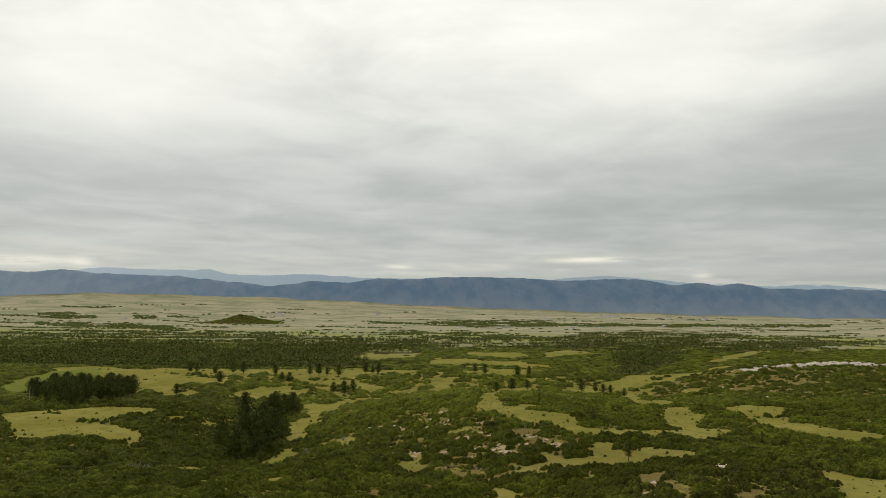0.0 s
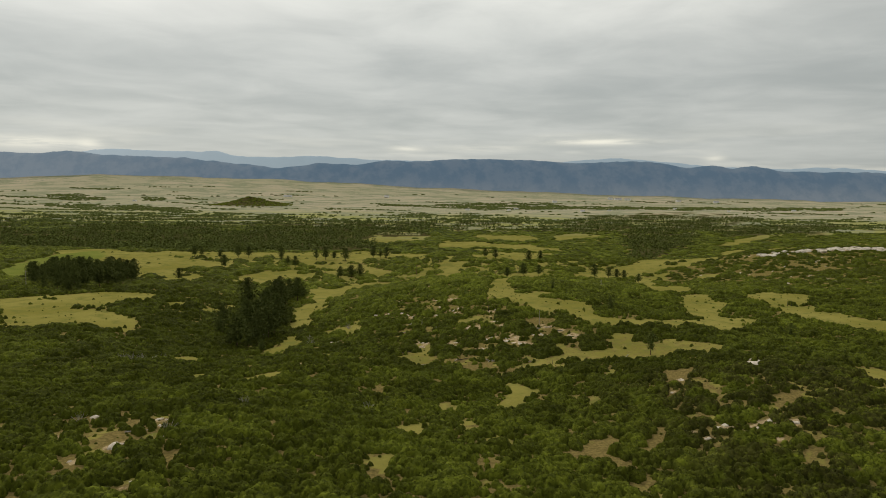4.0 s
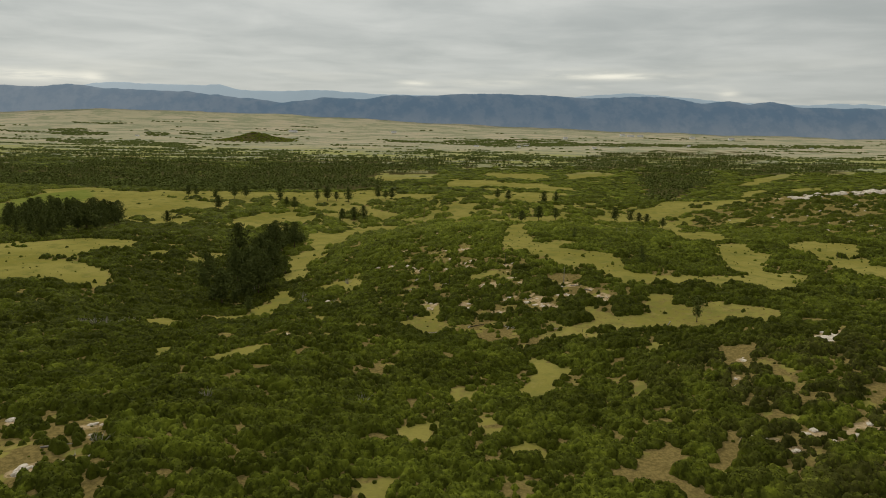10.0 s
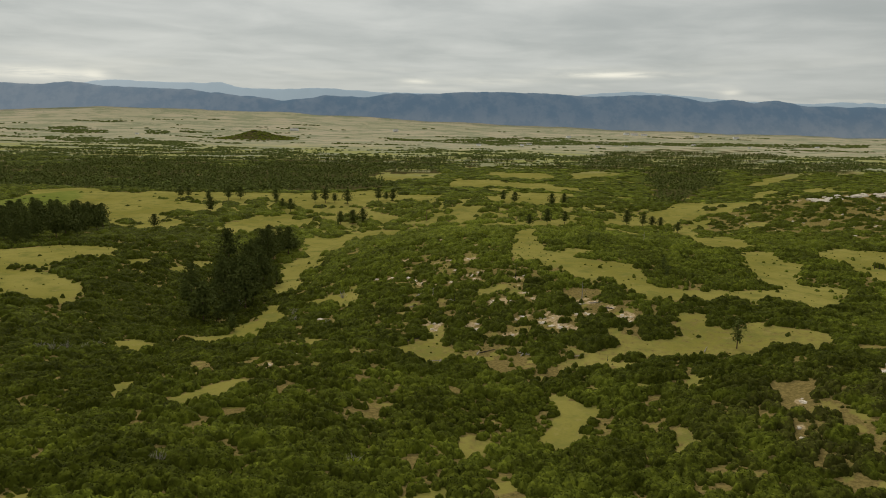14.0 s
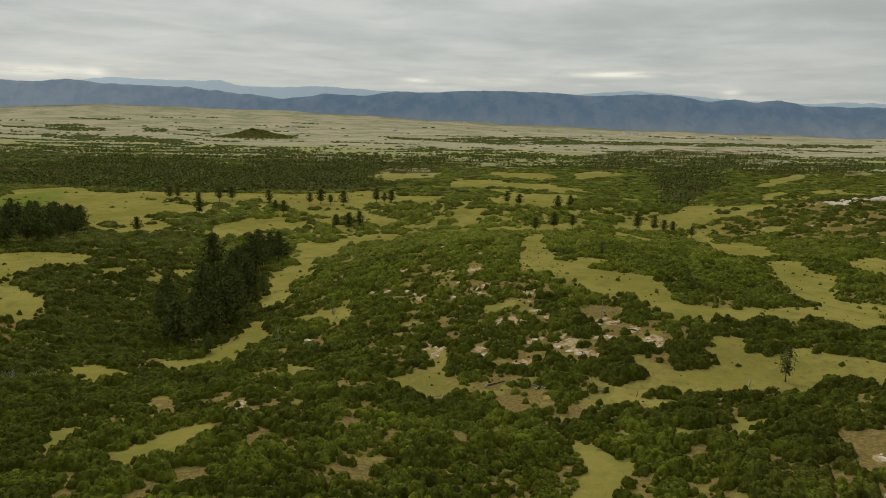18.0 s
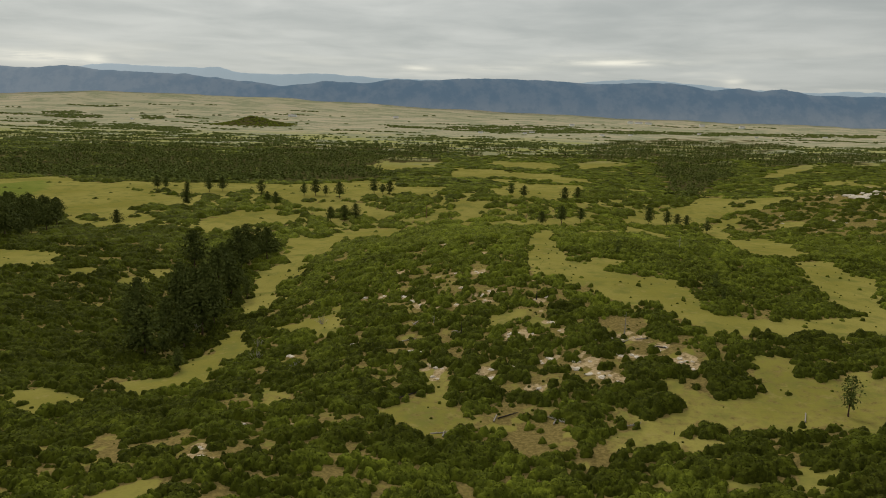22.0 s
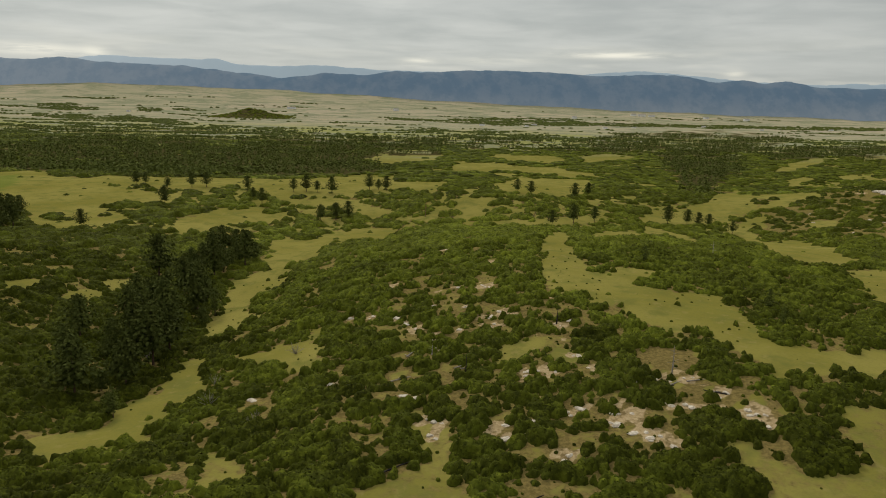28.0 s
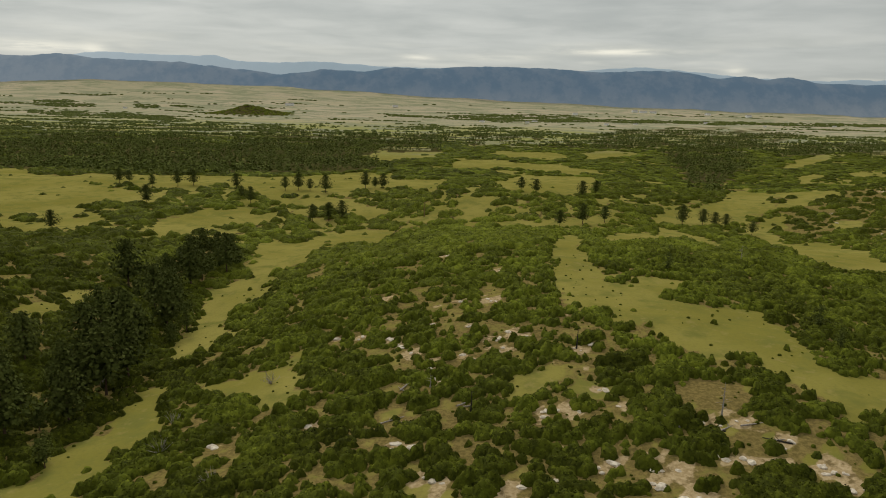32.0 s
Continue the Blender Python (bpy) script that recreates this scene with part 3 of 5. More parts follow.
SAND_SLOPE = [(-45.1, 267.1, 1.7), (-31.9, 279.8, 1), (-40.9, 280.2, 2), (21.6, 304.6, 2.6), (42.2, 307.6, 2.9), (38.5, 308.3, 1.5), (38, 311.5, 2.7), (15.4, 311.7, 1.6), (-2.1, 312.5, 1.9), (62.4, 312.6, 2.3), (10.4, 313.6, 3.4), (33.1, 315.7, 2.1), (62.9, 315.9, 2), (60, 316.9, 2), (-0.7, 317.2, 2), (17.4, 317.5, 1), (-3.5, 318.4, 2.2), (62.7, 318.8, 2.6), (37.1, 319, 4), (55.1, 320.2, 2), (46.6, 320.6, 2.3), (50.3, 320.6, 1.6), (25.3, 320.7, 1.5), (28.2, 321.2, 2.2), (34.1, 322.3, 1.2), (58.2, 325.5, 2.7), (-9.4, 328.4, 1.7), (-7.2, 329.1, 2.1), (47, 331.3, 2.7), (53.1, 332.2, 3.4)]
SAND_RIDGE = [(-43, 335.9, 1.4), (-19.8, 336.9, 1.6), (18.6, 337, 1.8), (23.4, 339.2, 3.1), (-31, 339.3, 1.1), (-25.2, 339.9, 2.5), (34.1, 339.9, 1.7), (18.2, 340.1, 1.7), (34.8, 346.1, 1), (30.9, 346.5, 1.9), (-0.9, 354, 1.6), (-2, 356, 1.6), (0.4, 359.2, 1.3), (-2.6, 361.3, 1.4), (6.2, 363.5, 1.3), (30.5, 365.2, 2), (-3.4, 366, 2), (4.4, 366.6, 2.1), (34.1, 367.4, 1.2), (14.4, 369.4, 2.4), (-16.8, 370.7, 1.6), (-8, 371.5, 2.9), (19.5, 374.8, 1.7), (-4.5, 375.6, 2.4), (13.5, 376.1, 1.8), (-10.9, 377.8, 1.8), (17.3, 378.1, 3.3), (-13.5, 381.3, 2.1), (6.5, 383.2, 1.7), (-21.2, 386.1, 1.8)]
SAND_CREST = [(-27.1, 387, 1.8), (-3.8, 388.2, 1.9), (-29.4, 392.6, 1.2), (13.3, 405.7, 3.7), (5.2, 406.3, 2.9), (24.6, 413.6, 1.9), (-18, 415.7, 2.6), (-21.4, 419.2, 1.7), (17.4, 437.3, 2.3), (1.5, 466, 3), (11.9, 473.5, 2.1), (327.3, 723.6, 5.4), (357.3, 758.9, 5.7), (562.6, 1074.8, 17.7), (651.6, 1178.9, 17.9)]
SAND = SAND_FRONT + SAND_SLOPE + SAND_RIDGE + SAND_CREST


def inside(x, y, outline):
    x, y = np.asarray(x), np.asarray(y)
    hit = np.zeros(x.shape, bool)
    pts = list(outline)
    for (x0, y0), (x1, y1) in zip(pts, pts[1:] + pts[:1]):
        if y0 == y1:
            continue
        cross = ((y0 > y) != (y1 > y)) & (x < (x1 - x0) * (y - y0) / (y1 - y0) + x0)
        hit ^= cross
    return hit


def open_ground(x, y):
    """True in the meadows, with a frayed edge."""
    fx = x + 1.1 * waves(x, y, 7, 11) * np.clip(y / 300, 0.3, 2)
    fy = y + 1.1 * waves(x, y, 7, 12) * np.clip(y / 300, 0.3, 2)
    hit = np.zeros(np.shape(x), bool)
    for outline in list(MEADOWS.values()) + list(SOIL.values()):
        a = np.array(outline)
        near = (x > a[:, 0].min() - 8) & (x < a[:, 0].max() + 8) & (y > a[:, 1].min() - 8) & (y < a[:, 1].max() + 8)
        if near.any():
            hit[near] |= inside(fx[near], fy[near], outline)
    for cx, cy, r in SCRUB_ISLANDS:
        hit &= np.hypot(fx - cx, (fy - cy) * 1.3) > r
    return hit


def bare(x, y):
    """True on the patches of bare soil."""
    hit = np.zeros(np.shape(x), bool)
    for outline in SOIL.values():
        a = np.array(outline)
        near = (x > a[:, 0].min() - 3) & (x < a[:, 0].max() + 3) & (y > a[:, 1].min() - 3) & (y < a[:, 1].max() + 3)
        if near.any():
            hit[near] |= inside(x[near], y[near], outline)
    return hit


def sandy(x, y):
    """0 to 1: bare pale sand and rock on the ridge and the knolls."""
    s = np.zeros(np.shape(x))
    for cx, cy, r in SAND:
        near = (np.abs(x - cx) < 2.2 * r) & (np.abs(y - cy) < 2.2 * r)
        if near.any():
            d = np.hypot(x[near] - cx, (y[near] - cy) * 0.85) / r + 0.42 * waves(x[near], y[near], 4, 22)
            s[near] = np.maximum(s[near], np.clip((1.12 - d) / 0.6, 0, 1))
    crest = np.exp(-((x - 15) / 62) ** 2 - ((y - 388) / 75) ** 2)
    s = np.maximum(s, np.clip(crest - 1.0 + 0.40 * waves(x * 0.7, y, 8, 23) + 0.35 * waves(x * 0.8, y, 4, 24), 0, 1))
    cliff = np.exp(-((x - 435) / 95) ** 2 - ((y - 722) / 22) ** 2)
    return np.maximum(s, np.clip(cliff * 1.6 - 0.5 + 0.5 * waves(x, y, 17, 21), 0, 1))


# where the scrub is broken by gaps (or closed, below zero): centre, half widths, how much
BROKEN = [(20, 385, 60, 60, 0.42), (5, 445, 55, 45, 0.55), (60, 325, 45, 25, 0.28), (95, 225, 40, 45, 0.30), (-75, 180, 22, 18, 0.20), (-165, 470, 70, 80, 0.42), (150, 400, 40, 50, 0.50),
          (-45, 262, 30, 25, 0.22), (-20, 300, 45, 30, 0.16), (330, 650, 140, 190, 0.85), (60, 800, 200, 130, 0.45), (-200, 640, 140, 90, 0.60), (20, 660, 120, 60, 0.35),
          (-20, 195, 60, 45, -0.45), (-110, 300, 40, 40, -0.3), (110, 480, 50, 45, -0.5), (40, 220, 40, 30, -0.15)]


def broken(x, y):
    """How open the scrub is: below 0 closed, 1 nearly gone."""
    s = np.zeros(np.shape(x))
    for cx, cy, sx, sy, a in BROKEN:
        s = s + a * np.exp(-((x - cx) / sx) ** 2 - ((y - cy) / sy) ** 2)
    return s


def crease(x, y, size, seed):
    """How far a place lies from the seam between two neighbouring thickets, in metres; thickets are about that size.
    Also each thicket's own tint, -1 to 1."""
    r = np.random.RandomState(seed)
    jx, jy = r.uniform(0.1, 0.9, (64, 64)), r.uniform(0.1, 0.9, (64, 64))
    u, v = (x + 0.25 * size * waves(x, y, size * 1.1, seed + 1)) / size, (y + 0.25 * size * waves(x, y, size * 1.1, seed + 2)) / (0.8 * size)
    iu, iv = np.floor(u).astype(int), np.floor(v).astype(int)
    near, next_one, own = np.full(np.shape(u), 9.0), np.full(np.shape(u), 9.0), np.zeros(np.shape(u))
    tint = r.uniform(-1, 1, (64, 64))
    for dj in (-1, 0, 1):
        for di in (-1, 0, 1):
            i, j = iu + di, iv + dj
            d = np.hypot(i + jx[j % 64, i % 64] - u, j + jy[j % 64, i % 64] - v)
            next_one = np.minimum(next_one, np.maximum(near, d))
            own = np.where(d < near, tint[j % 64, i % 64], own)
            near = np.minimum(near, d)
    return (next_one - near) * size * 0.5, own


def seam(x, y):
    """Distance past the edge of a thicket: below zero in the gaps between thickets."""
    wide = np.clip(0.40 + 0.85 * np.clip(broken(x, y), -0.3, 0.6) + 0.50 * waves(x, y, 31, 88), 0.2, 1.4)
    far = np.clip((y - 480) / 60, 0, 1)
    broad = np.clip(1.5 + 2.0 * np.clip(broken(x, y), -0.3, 0.55) + 1.0 * waves(x, y, 90, 89), 0.6, 3.2)
    return (crease(x, y, 12.0, 81)[0] - wide) * (1 - far) + (crease(x, y, 21.0, 91)[0] - broad) * far


def gappy(x, y):
    """True in the small gaps of grass and soil inside the scrub; wider ones on the far slopes."""
    n = 0.60 * waves(x * 0.75, y, 14, 41) + 0.45 * waves(x * 0.8, y, 38, 42) + 0.35 * waves(x, y, 6, 43)
    wide = 0.62 * waves(x * 0.7, y, 75, 45) + 0.5 * waves(x * 0.6, y, 170, 46) + 0.2 * waves(x, y, 25, 47)
    far = np.clip((y - 800) / 150, 0, 1) * ((x < 205) | (y > 900))
    gap = n * (1 - far) + (wide + 0.12 + 0.14 * (y > 1000)) * far > np.interp(y, [500, 560, 800, 950], [1.0, 1.05, 1.05, 0.85]) - 0.55 * broken(x, y) - 0.10 * ((x > 215) & (y > 480) & (y < 1000))
    return gap | ((y < 1100) & (seam(x, y) < 0))


# the pine woods beyond the meadows, as outlines in metres
WOODS = dict(
    west_front=[(-964, 1486), (-888, 1611), (-797, 1653), (-855, 2028), (-685, 1895), (-449, 1660), (-292, 1832), (-183, 2059), (14, 2308), (11, 1838), (-129, 1626), (-117, 1300), (-61, 1121), (-121, 1020), (-197, 872), (-208, 798), (-253, 779), (-329, 800), (-449, 913), (-494, 858)],
    ravine=[(378, 1342), (306, 1049), (217, 771), (332, 1029), (429, 1199), (539, 1421), (661, 1729), (799, 2106), (722, 2148), (573, 1935), (465, 1717), (431, 1518)],
    ravine_head=[(430, 2263), (372, 1856), (507, 1903), (854, 2126), (1255, 2632), (1390, 3079), (1303, 3317), (1038, 3278), (666, 2794)],
    east_pines=[(696, 1636), (870, 1782), (1079, 1867), (1220, 2086), (1159, 2194), (944, 2027), (753, 1808)],
)


# grassy strips inside the woods
CLEARINGS = dict(
    west_strip=[(-1009, 1717), (-890, 1763), (-800, 1610), (-875, 1509)],
    west_strip_far=[(-1151, 1940), (-1045, 2060), (-938, 1943), (-995, 1821), (-1072, 1815)],
    inner_glade=[(-517, 1148), (-535, 1235), (-483, 1168), (-468, 1086)],
    middle_strip=[(-541, 1717), (-508, 1805), (-390, 1636), (-454, 1631)],
    east_strip=[(-355, 2290), (-234, 2293), (-197, 2171), (-300, 2102)],
    west_glade=[(-786, 1370), (-748, 1391), (-704, 1322), (-744, 1305)],
    upper_strip=[(-513, 2075), (-422, 2157), (-352, 1965), (-453, 1961)],
    upper_strip_west=[(-850, 1970), (-724, 1982), (-667, 1872), (-745, 1801)],
)
# belts of trees along the streams of the plain
BELTS = dict(
    valley_left=[(-1748, 3191), (-1508, 3186), (-1151, 3013), (-909, 2802), (-872, 2639), (-1068, 2710), (-1323, 2820), (-1657, 3034)],
    brush_left=[(-2006, 3686), (-1888, 3778), (-1623, 3534), (-1588, 3424), (-1718, 3404), (-1893, 3486)],
    brush_mid=[(-1489, 3616), (-1419, 3674), (-1324, 3557), (-1340, 3416), (-1417, 3451)],
    brush_mid_b=[(-1317, 3602), (-1225, 3671), (-1145, 3612), (-1206, 3541)],
    river=[(-315, 3517), (-57, 3519), (254, 3648), (454, 3781), (654, 3711), (732, 3654), (675, 3380), (544, 3302), (292, 3282), (46, 3351), (-207, 3372)],
    river_east=[(732, 3654), (1019, 3646), (1472, 3733), (1944, 3816), (2345, 3905), (2141, 3580), (1839, 3617), (1357, 3454), (961, 3446), (675, 3380)],
)


def wooded(x, y):
    """True where the pine forest stands beyond the meadows."""
    x, y = np.asarray(x), np.asarray(y)
    fx, fy = x + 16 * waves(x, y, 70, 53), y + 16 * waves(x, y, 60, 56)
    hit = np.zeros(x.shape, bool)
    for outline in WOODS.values():
        hit |= inside(fx, fy, outline)
    glade = waves(x * 0.5, y, 120, 52) + 0.5 * waves(x, y, 45, 60) > np.interp(y, [1100, 1500, 1800, 2400], [1.3, 0.7, 0.25, -0.2])
    strips = (y > np.where(x < 0, 1450, 1750)) & (y < 2300) & (waves(x * 0.25, y, 170, 57) + 0.6 * waves(x, y, 80, 58) > np.interp(y, [1400, 2300], [0.35, 0.6]))
    cut = np.zeros(x.shape, bool)
    for outline in CLEARINGS.values():
        cut |= inside(x, y, outline)
    return ((hit & ~glade) | strips) & ~cut


# ------------------------------------------------------------------ materials
def surface(name, rough=0.8, gloss=0.2):
    m = bpy.data.materials.new(name)
    m.use_nodes = True
    b = m.node_tree.nodes["Principled BSDF"]
    b.inputs["Roughness"].default_value, b.inputs["Specular IOR Level"].default_value = rough, gloss
    return m, m.node_tree, b


def bumped(t, b, value, strength, distance):
    n = t.nodes.new("ShaderNodeBump")
    n.inputs["Strength"].default_value, n.inputs["Distance"].default_value = strength, distance
    link(t, value, n.inputs["Height"])
    link(t, n.outputs[0], b.inputs["Normal"])


def ground_material():
    m, t, b = surface("meadow_and_soil", 1.0, 0.0)
    geo = t.nodes.new("ShaderNodeNewGeometry")
    pos = geo.outputs["Position"]
    at = t.nodes.new("ShaderNodeAttribute")
    at.attribute_name = "cover"
    sep = t.nodes.new("ShaderNodeSeparateXYZ")
    link(t, at.outputs["Vector"], sep.inputs[0])
    big, mid, fine = noisy(t, pos, 0.02, 4), noisy(t, pos, 0.12, 5, 0.6), noisy(t, pos, 1.3, 5, 0.65)
    grass = mixed(t, between(t, big, 0.35, 0.65), (0.172, 0.158, 0.034), (0.230, 0.205, 0.054))
    grass = mixed(t, between(t, mid, 0.45, 0.70), grass, (0.140, 0.140, 0.034))
    grass = mixed(t, calc(t, "MULTIPLY", between(t, fine, 0.45, 0.75), 0.5), grass, (0.130, 0.118, 0.034))
    grass = mixed(t, calc(t, "MULTIPLY", between(t, noisy(t, pos, 0.35, 4, 0.65), 0.56, 0.70), 0.55), grass, (0.235, 0.195, 0.070))
    litter = mixed(t, between(t, mid, 0.35, 0.65), (0.045, 0.045, 0.014), (0.085, 0.070, 0.028))
    dirt = mixed(t, between(t, fine, 0.35, 0.65), (0.110, 0.086, 0.029), (0.190, 0.145, 0.052))
    sand = mixed(t, between(t, fine, 0.3, 0.75), (0.25, 0.183, 0.090), (0.42, 0.33, 0.20))
    sand = mixed(t, between(t, noisy(t, pos, 0.5, 4, 0.6), 0.52, 0.66), sand, (0.15, 0.110, 0.05))
    ragged = calc(t, "ADD", calc(t, "MULTIPLY", noisy(t, pos, 0.45, 5, 0.65), 0.9), -0.45)
    lush = t.nodes.new("ShaderNodeAttribute")
    lush.attribute_name = "lush"
    grass = mixed(t, calc(t, "MULTIPLY", lush.outputs["Fac"], 0.45), grass, (0.070, 0.130, 0.018))
    open_land = calc(t, "ADD", sep.outputs[0], calc(t, "MULTIPLY", ragged, 0.7))
    near = mixed(t, between(t, open_land, 0.25, 0.45), litter, dirt)
    near = mixed(t, between(t, open_land, 0.52, 0.72), near, grass)
    near = mixed(t, between(t, calc(t, "ADD", sep.outputs[1], ragged), 0.42, 0.58), near, sand)
    # the plain: dry grassland with darker strips, paled with distance as painted haze
    px = t.nodes.new("ShaderNodeMapping")
    link(t, pos, px.inputs[0])
    px.inputs["Scale"].default_value = (0.0040, 0.0115, 0.0)
    strip = noisy(t, px.outputs[0], 1.0, 6, 0.62)
    px2 = t.nodes.new("ShaderNodeMapping")
    link(t, pos, px2.inputs[0])
    px2.inputs["Scale"].default_value = (0.0009, 0.0030, 0.0)
    strip2 = noisy(t, px2.outputs[0], 1.0, 4, 0.55)
    away = t.nodes.new("ShaderNodeSeparateXYZ")
    link(t, pos, away.inputs[0])
    # past 2500 m the grass turns tan, with haze mixed into its colour
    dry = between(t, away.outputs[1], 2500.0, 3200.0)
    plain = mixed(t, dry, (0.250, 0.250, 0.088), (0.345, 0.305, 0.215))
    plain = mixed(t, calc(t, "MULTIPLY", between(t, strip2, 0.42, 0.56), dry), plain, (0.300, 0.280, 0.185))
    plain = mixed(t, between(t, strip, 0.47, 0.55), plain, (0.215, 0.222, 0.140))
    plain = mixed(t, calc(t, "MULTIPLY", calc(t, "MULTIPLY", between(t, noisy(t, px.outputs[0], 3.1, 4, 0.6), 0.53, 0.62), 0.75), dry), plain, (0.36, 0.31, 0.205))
    brush = between(t, noisy(t, px.outputs[0], 7.0, 5, 0.7), 0.55, 0.62)
    patch = between(t, noisy(t, px2.outputs[0], 2.6, 3, 0.5), 0.48, 0.60)
    plain = mixed(t, calc(t, "MULTIPLY", calc(t, "MULTIPLY", brush, patch), 0.85), plain, (0.110, 0.135, 0.085))
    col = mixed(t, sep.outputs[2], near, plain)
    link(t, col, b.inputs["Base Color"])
    bumped(t, b, fine, 0.5, 0.25)
    return m


def leaf_material(name, dark, mid, pale, size=0.035, cell=2.4, olive=None, mottle=0.40):
    """Leaves whose tone drifts from slope to slope, bush to bush and spray to spray."""
    m, t, b = surface(name, 0.8, 0.02)
    geo = t.nodes.new("ShaderNodeNewGeometry")
    pos = geo.outputs["Position"]
    col = mixed(t, between(t, noisy(t, pos, size, 4, 0.6), 0.36, 0.62), dark, mid)
    col = mixed(t, calc(t, "MULTIPLY", between(t, noisy(t, pos, size * 9, 2, 0.5), 0.46, 0.74), 0.65), col, pale)
    col = mixed(t, calc(t, "MULTIPLY", between(t, noisy(t, pos, size * 5, 2, 0.5), 0.54, 0.70), 0.8), col, dark)
    fine = noisy(t, pos, cell * 1.5, 3, 0.7)
    col = mixed(t, calc(t, "MULTIPLY", between(t, fine, 0.5, 0.75), 0.55), col, pale)
    col = mixed(t, calc(t, "MULTIPLY", geo.outputs["Random Per Island"], mottle), col, pale)
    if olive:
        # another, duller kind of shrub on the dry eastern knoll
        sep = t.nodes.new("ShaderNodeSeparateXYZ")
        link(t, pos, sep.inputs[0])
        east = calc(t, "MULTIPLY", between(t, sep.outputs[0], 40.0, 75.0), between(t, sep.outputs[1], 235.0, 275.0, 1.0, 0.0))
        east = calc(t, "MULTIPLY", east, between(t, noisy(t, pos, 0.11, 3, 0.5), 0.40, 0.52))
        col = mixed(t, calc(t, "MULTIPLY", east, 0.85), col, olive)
    clump = t.nodes.new("ShaderNodeTexVoronoi")
    clump.inputs["Scale"].default_value = cell * 0.75
    link(t, pos, clump.inputs["Vector"])
    pick = t.nodes.new("ShaderNodeSeparateColor")
    link(t, clump.outputs["Color"], pick.inputs[0])
    col = mixed(t, calc(t, "MULTIPLY", between(t, pick.outputs[0], 0.55, 1.0), 0.5), col, pale)
    col = mixed(t, calc(t, "MULTIPLY", between(t, pick.outputs[1], 0.45, 1.0), 0.6), col, dark)
    tone = t.nodes.new("ShaderNodeAttribute")
    tone.attribute_name = "tone"
    col = mixed(t, 1.0, col, shade(t, calc(t, "ADD", calc(t, "MULTIPLY", tone.outputs["Fac"], 0.95), 0.55)), "MULTIPLY")
    link(t, col, b.inputs["Base Color"])
    vor = t.nodes.new("ShaderNodeTexVoronoi")
    vor.inputs["Scale"].default_value = cell
    link(t, pos, vor.inputs["Vector"])
    leafy = calc(t, "SUBTRACT", fine, calc(t, "MULTIPLY", vor.outputs["Distance"], 0.9))
    bumped(t, b, leafy, 0.35, 0.2)
    return m


def bark_material(name, a, c):
    m, t, b = surface(name, 0.9, 0.1)
    geo = t.nodes.new("ShaderNodeNewGeometry")
    mp = t.nodes.new("ShaderNodeMapping")
    link(t, geo.outputs["Position"], mp.inputs[0])
    mp.inputs["Scale"].default_value = (6, 6, 1.2)
    v = noisy(t, mp.outputs[0], 1.0, 5, 0.65)
    link(t, mixed(t, between(t, v, 0.35, 0.65), a, c), b.inputs["Base Color"])
    bumped(t, b, v, 0.6, 0.05)
    return m


GROUND = ground_material()
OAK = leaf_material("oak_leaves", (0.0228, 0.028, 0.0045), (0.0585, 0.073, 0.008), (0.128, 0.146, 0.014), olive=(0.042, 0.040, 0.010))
NEEDLES = leaf_material("pine_needles", (0.046, 0.058, 0.013), (0.066, 0.080, 0.018), (0.105, 0.118, 0.028), cell=1.8, mottle=0.18)
BARK = bark_material("pine_bark", (0.10, 0.062, 0.04), (0.045, 0.03, 0.022))


def mountain_material(name, low, high, haze_low, haze_high):
    """A plain backdrop of distance: wooded slopes, with miles of hazy air painted on as a glow, thickest at their foot.
    """
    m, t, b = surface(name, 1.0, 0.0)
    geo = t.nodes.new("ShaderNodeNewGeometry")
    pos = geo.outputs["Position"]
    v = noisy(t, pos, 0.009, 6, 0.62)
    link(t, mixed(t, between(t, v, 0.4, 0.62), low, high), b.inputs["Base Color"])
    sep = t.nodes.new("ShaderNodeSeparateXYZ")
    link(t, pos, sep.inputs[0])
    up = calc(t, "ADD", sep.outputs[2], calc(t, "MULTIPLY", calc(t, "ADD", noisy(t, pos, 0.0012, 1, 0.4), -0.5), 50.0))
    # paler haze painted over the western end
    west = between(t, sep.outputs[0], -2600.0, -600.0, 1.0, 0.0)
    air = mixed(t, between(t, up, 10.0, 150.0), haze_low, haze_high)
    air = mixed(t, calc(t, "MULTIPLY", west, 0.75), air, tuple(1.3 * c for c in haze_low))
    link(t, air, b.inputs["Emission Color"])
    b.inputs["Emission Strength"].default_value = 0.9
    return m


# ------------------------------------------------------------------ ground sheet
def mesh_object(name, verts, faces, material, parent=None, smooth=False):
    me = bpy.data.meshes.new(name)
    verts, faces = np.asarray(verts, np.float32), np.asarray(faces, np.int32)
    me.vertices.add(len(verts))
    me.vertices.foreach_set("co", verts.ravel())
    k = faces.shape[1]
    me.loops.add(faces.size)
    me.loops.foreach_set("vertex_index", faces.ravel())
    me.polygons.add(len(faces))
    me.polygons.foreach_set("loop_start", np.arange(0, faces.size, k, dtype=np.int32))
    if smooth:
        me.polygons.foreach_set("use_smooth", np.ones(len(faces), bool))
    me.materials.append(material)
    me.update()
    me.validate()
    ob = new(name, me)
    if parent is not None:
        ob.parent = parent
    return ob


def set_tone(data, values):
    """Leaf tone per point, 0 to 1: own tone, painted vignette and haze."""
    data.attributes.new("tone", "FLOAT", "POINT").data.foreach_set("value", np.asarray(values, np.float32))


def grid_faces(nx, ny):
    i = np.arange(nx * ny).reshape(ny, nx)
    return np.stack([i[:-1, :-1], i[:-1, 1:], i[1:, 1:], i[1:, :-1]], -1).reshape(-1, 4)


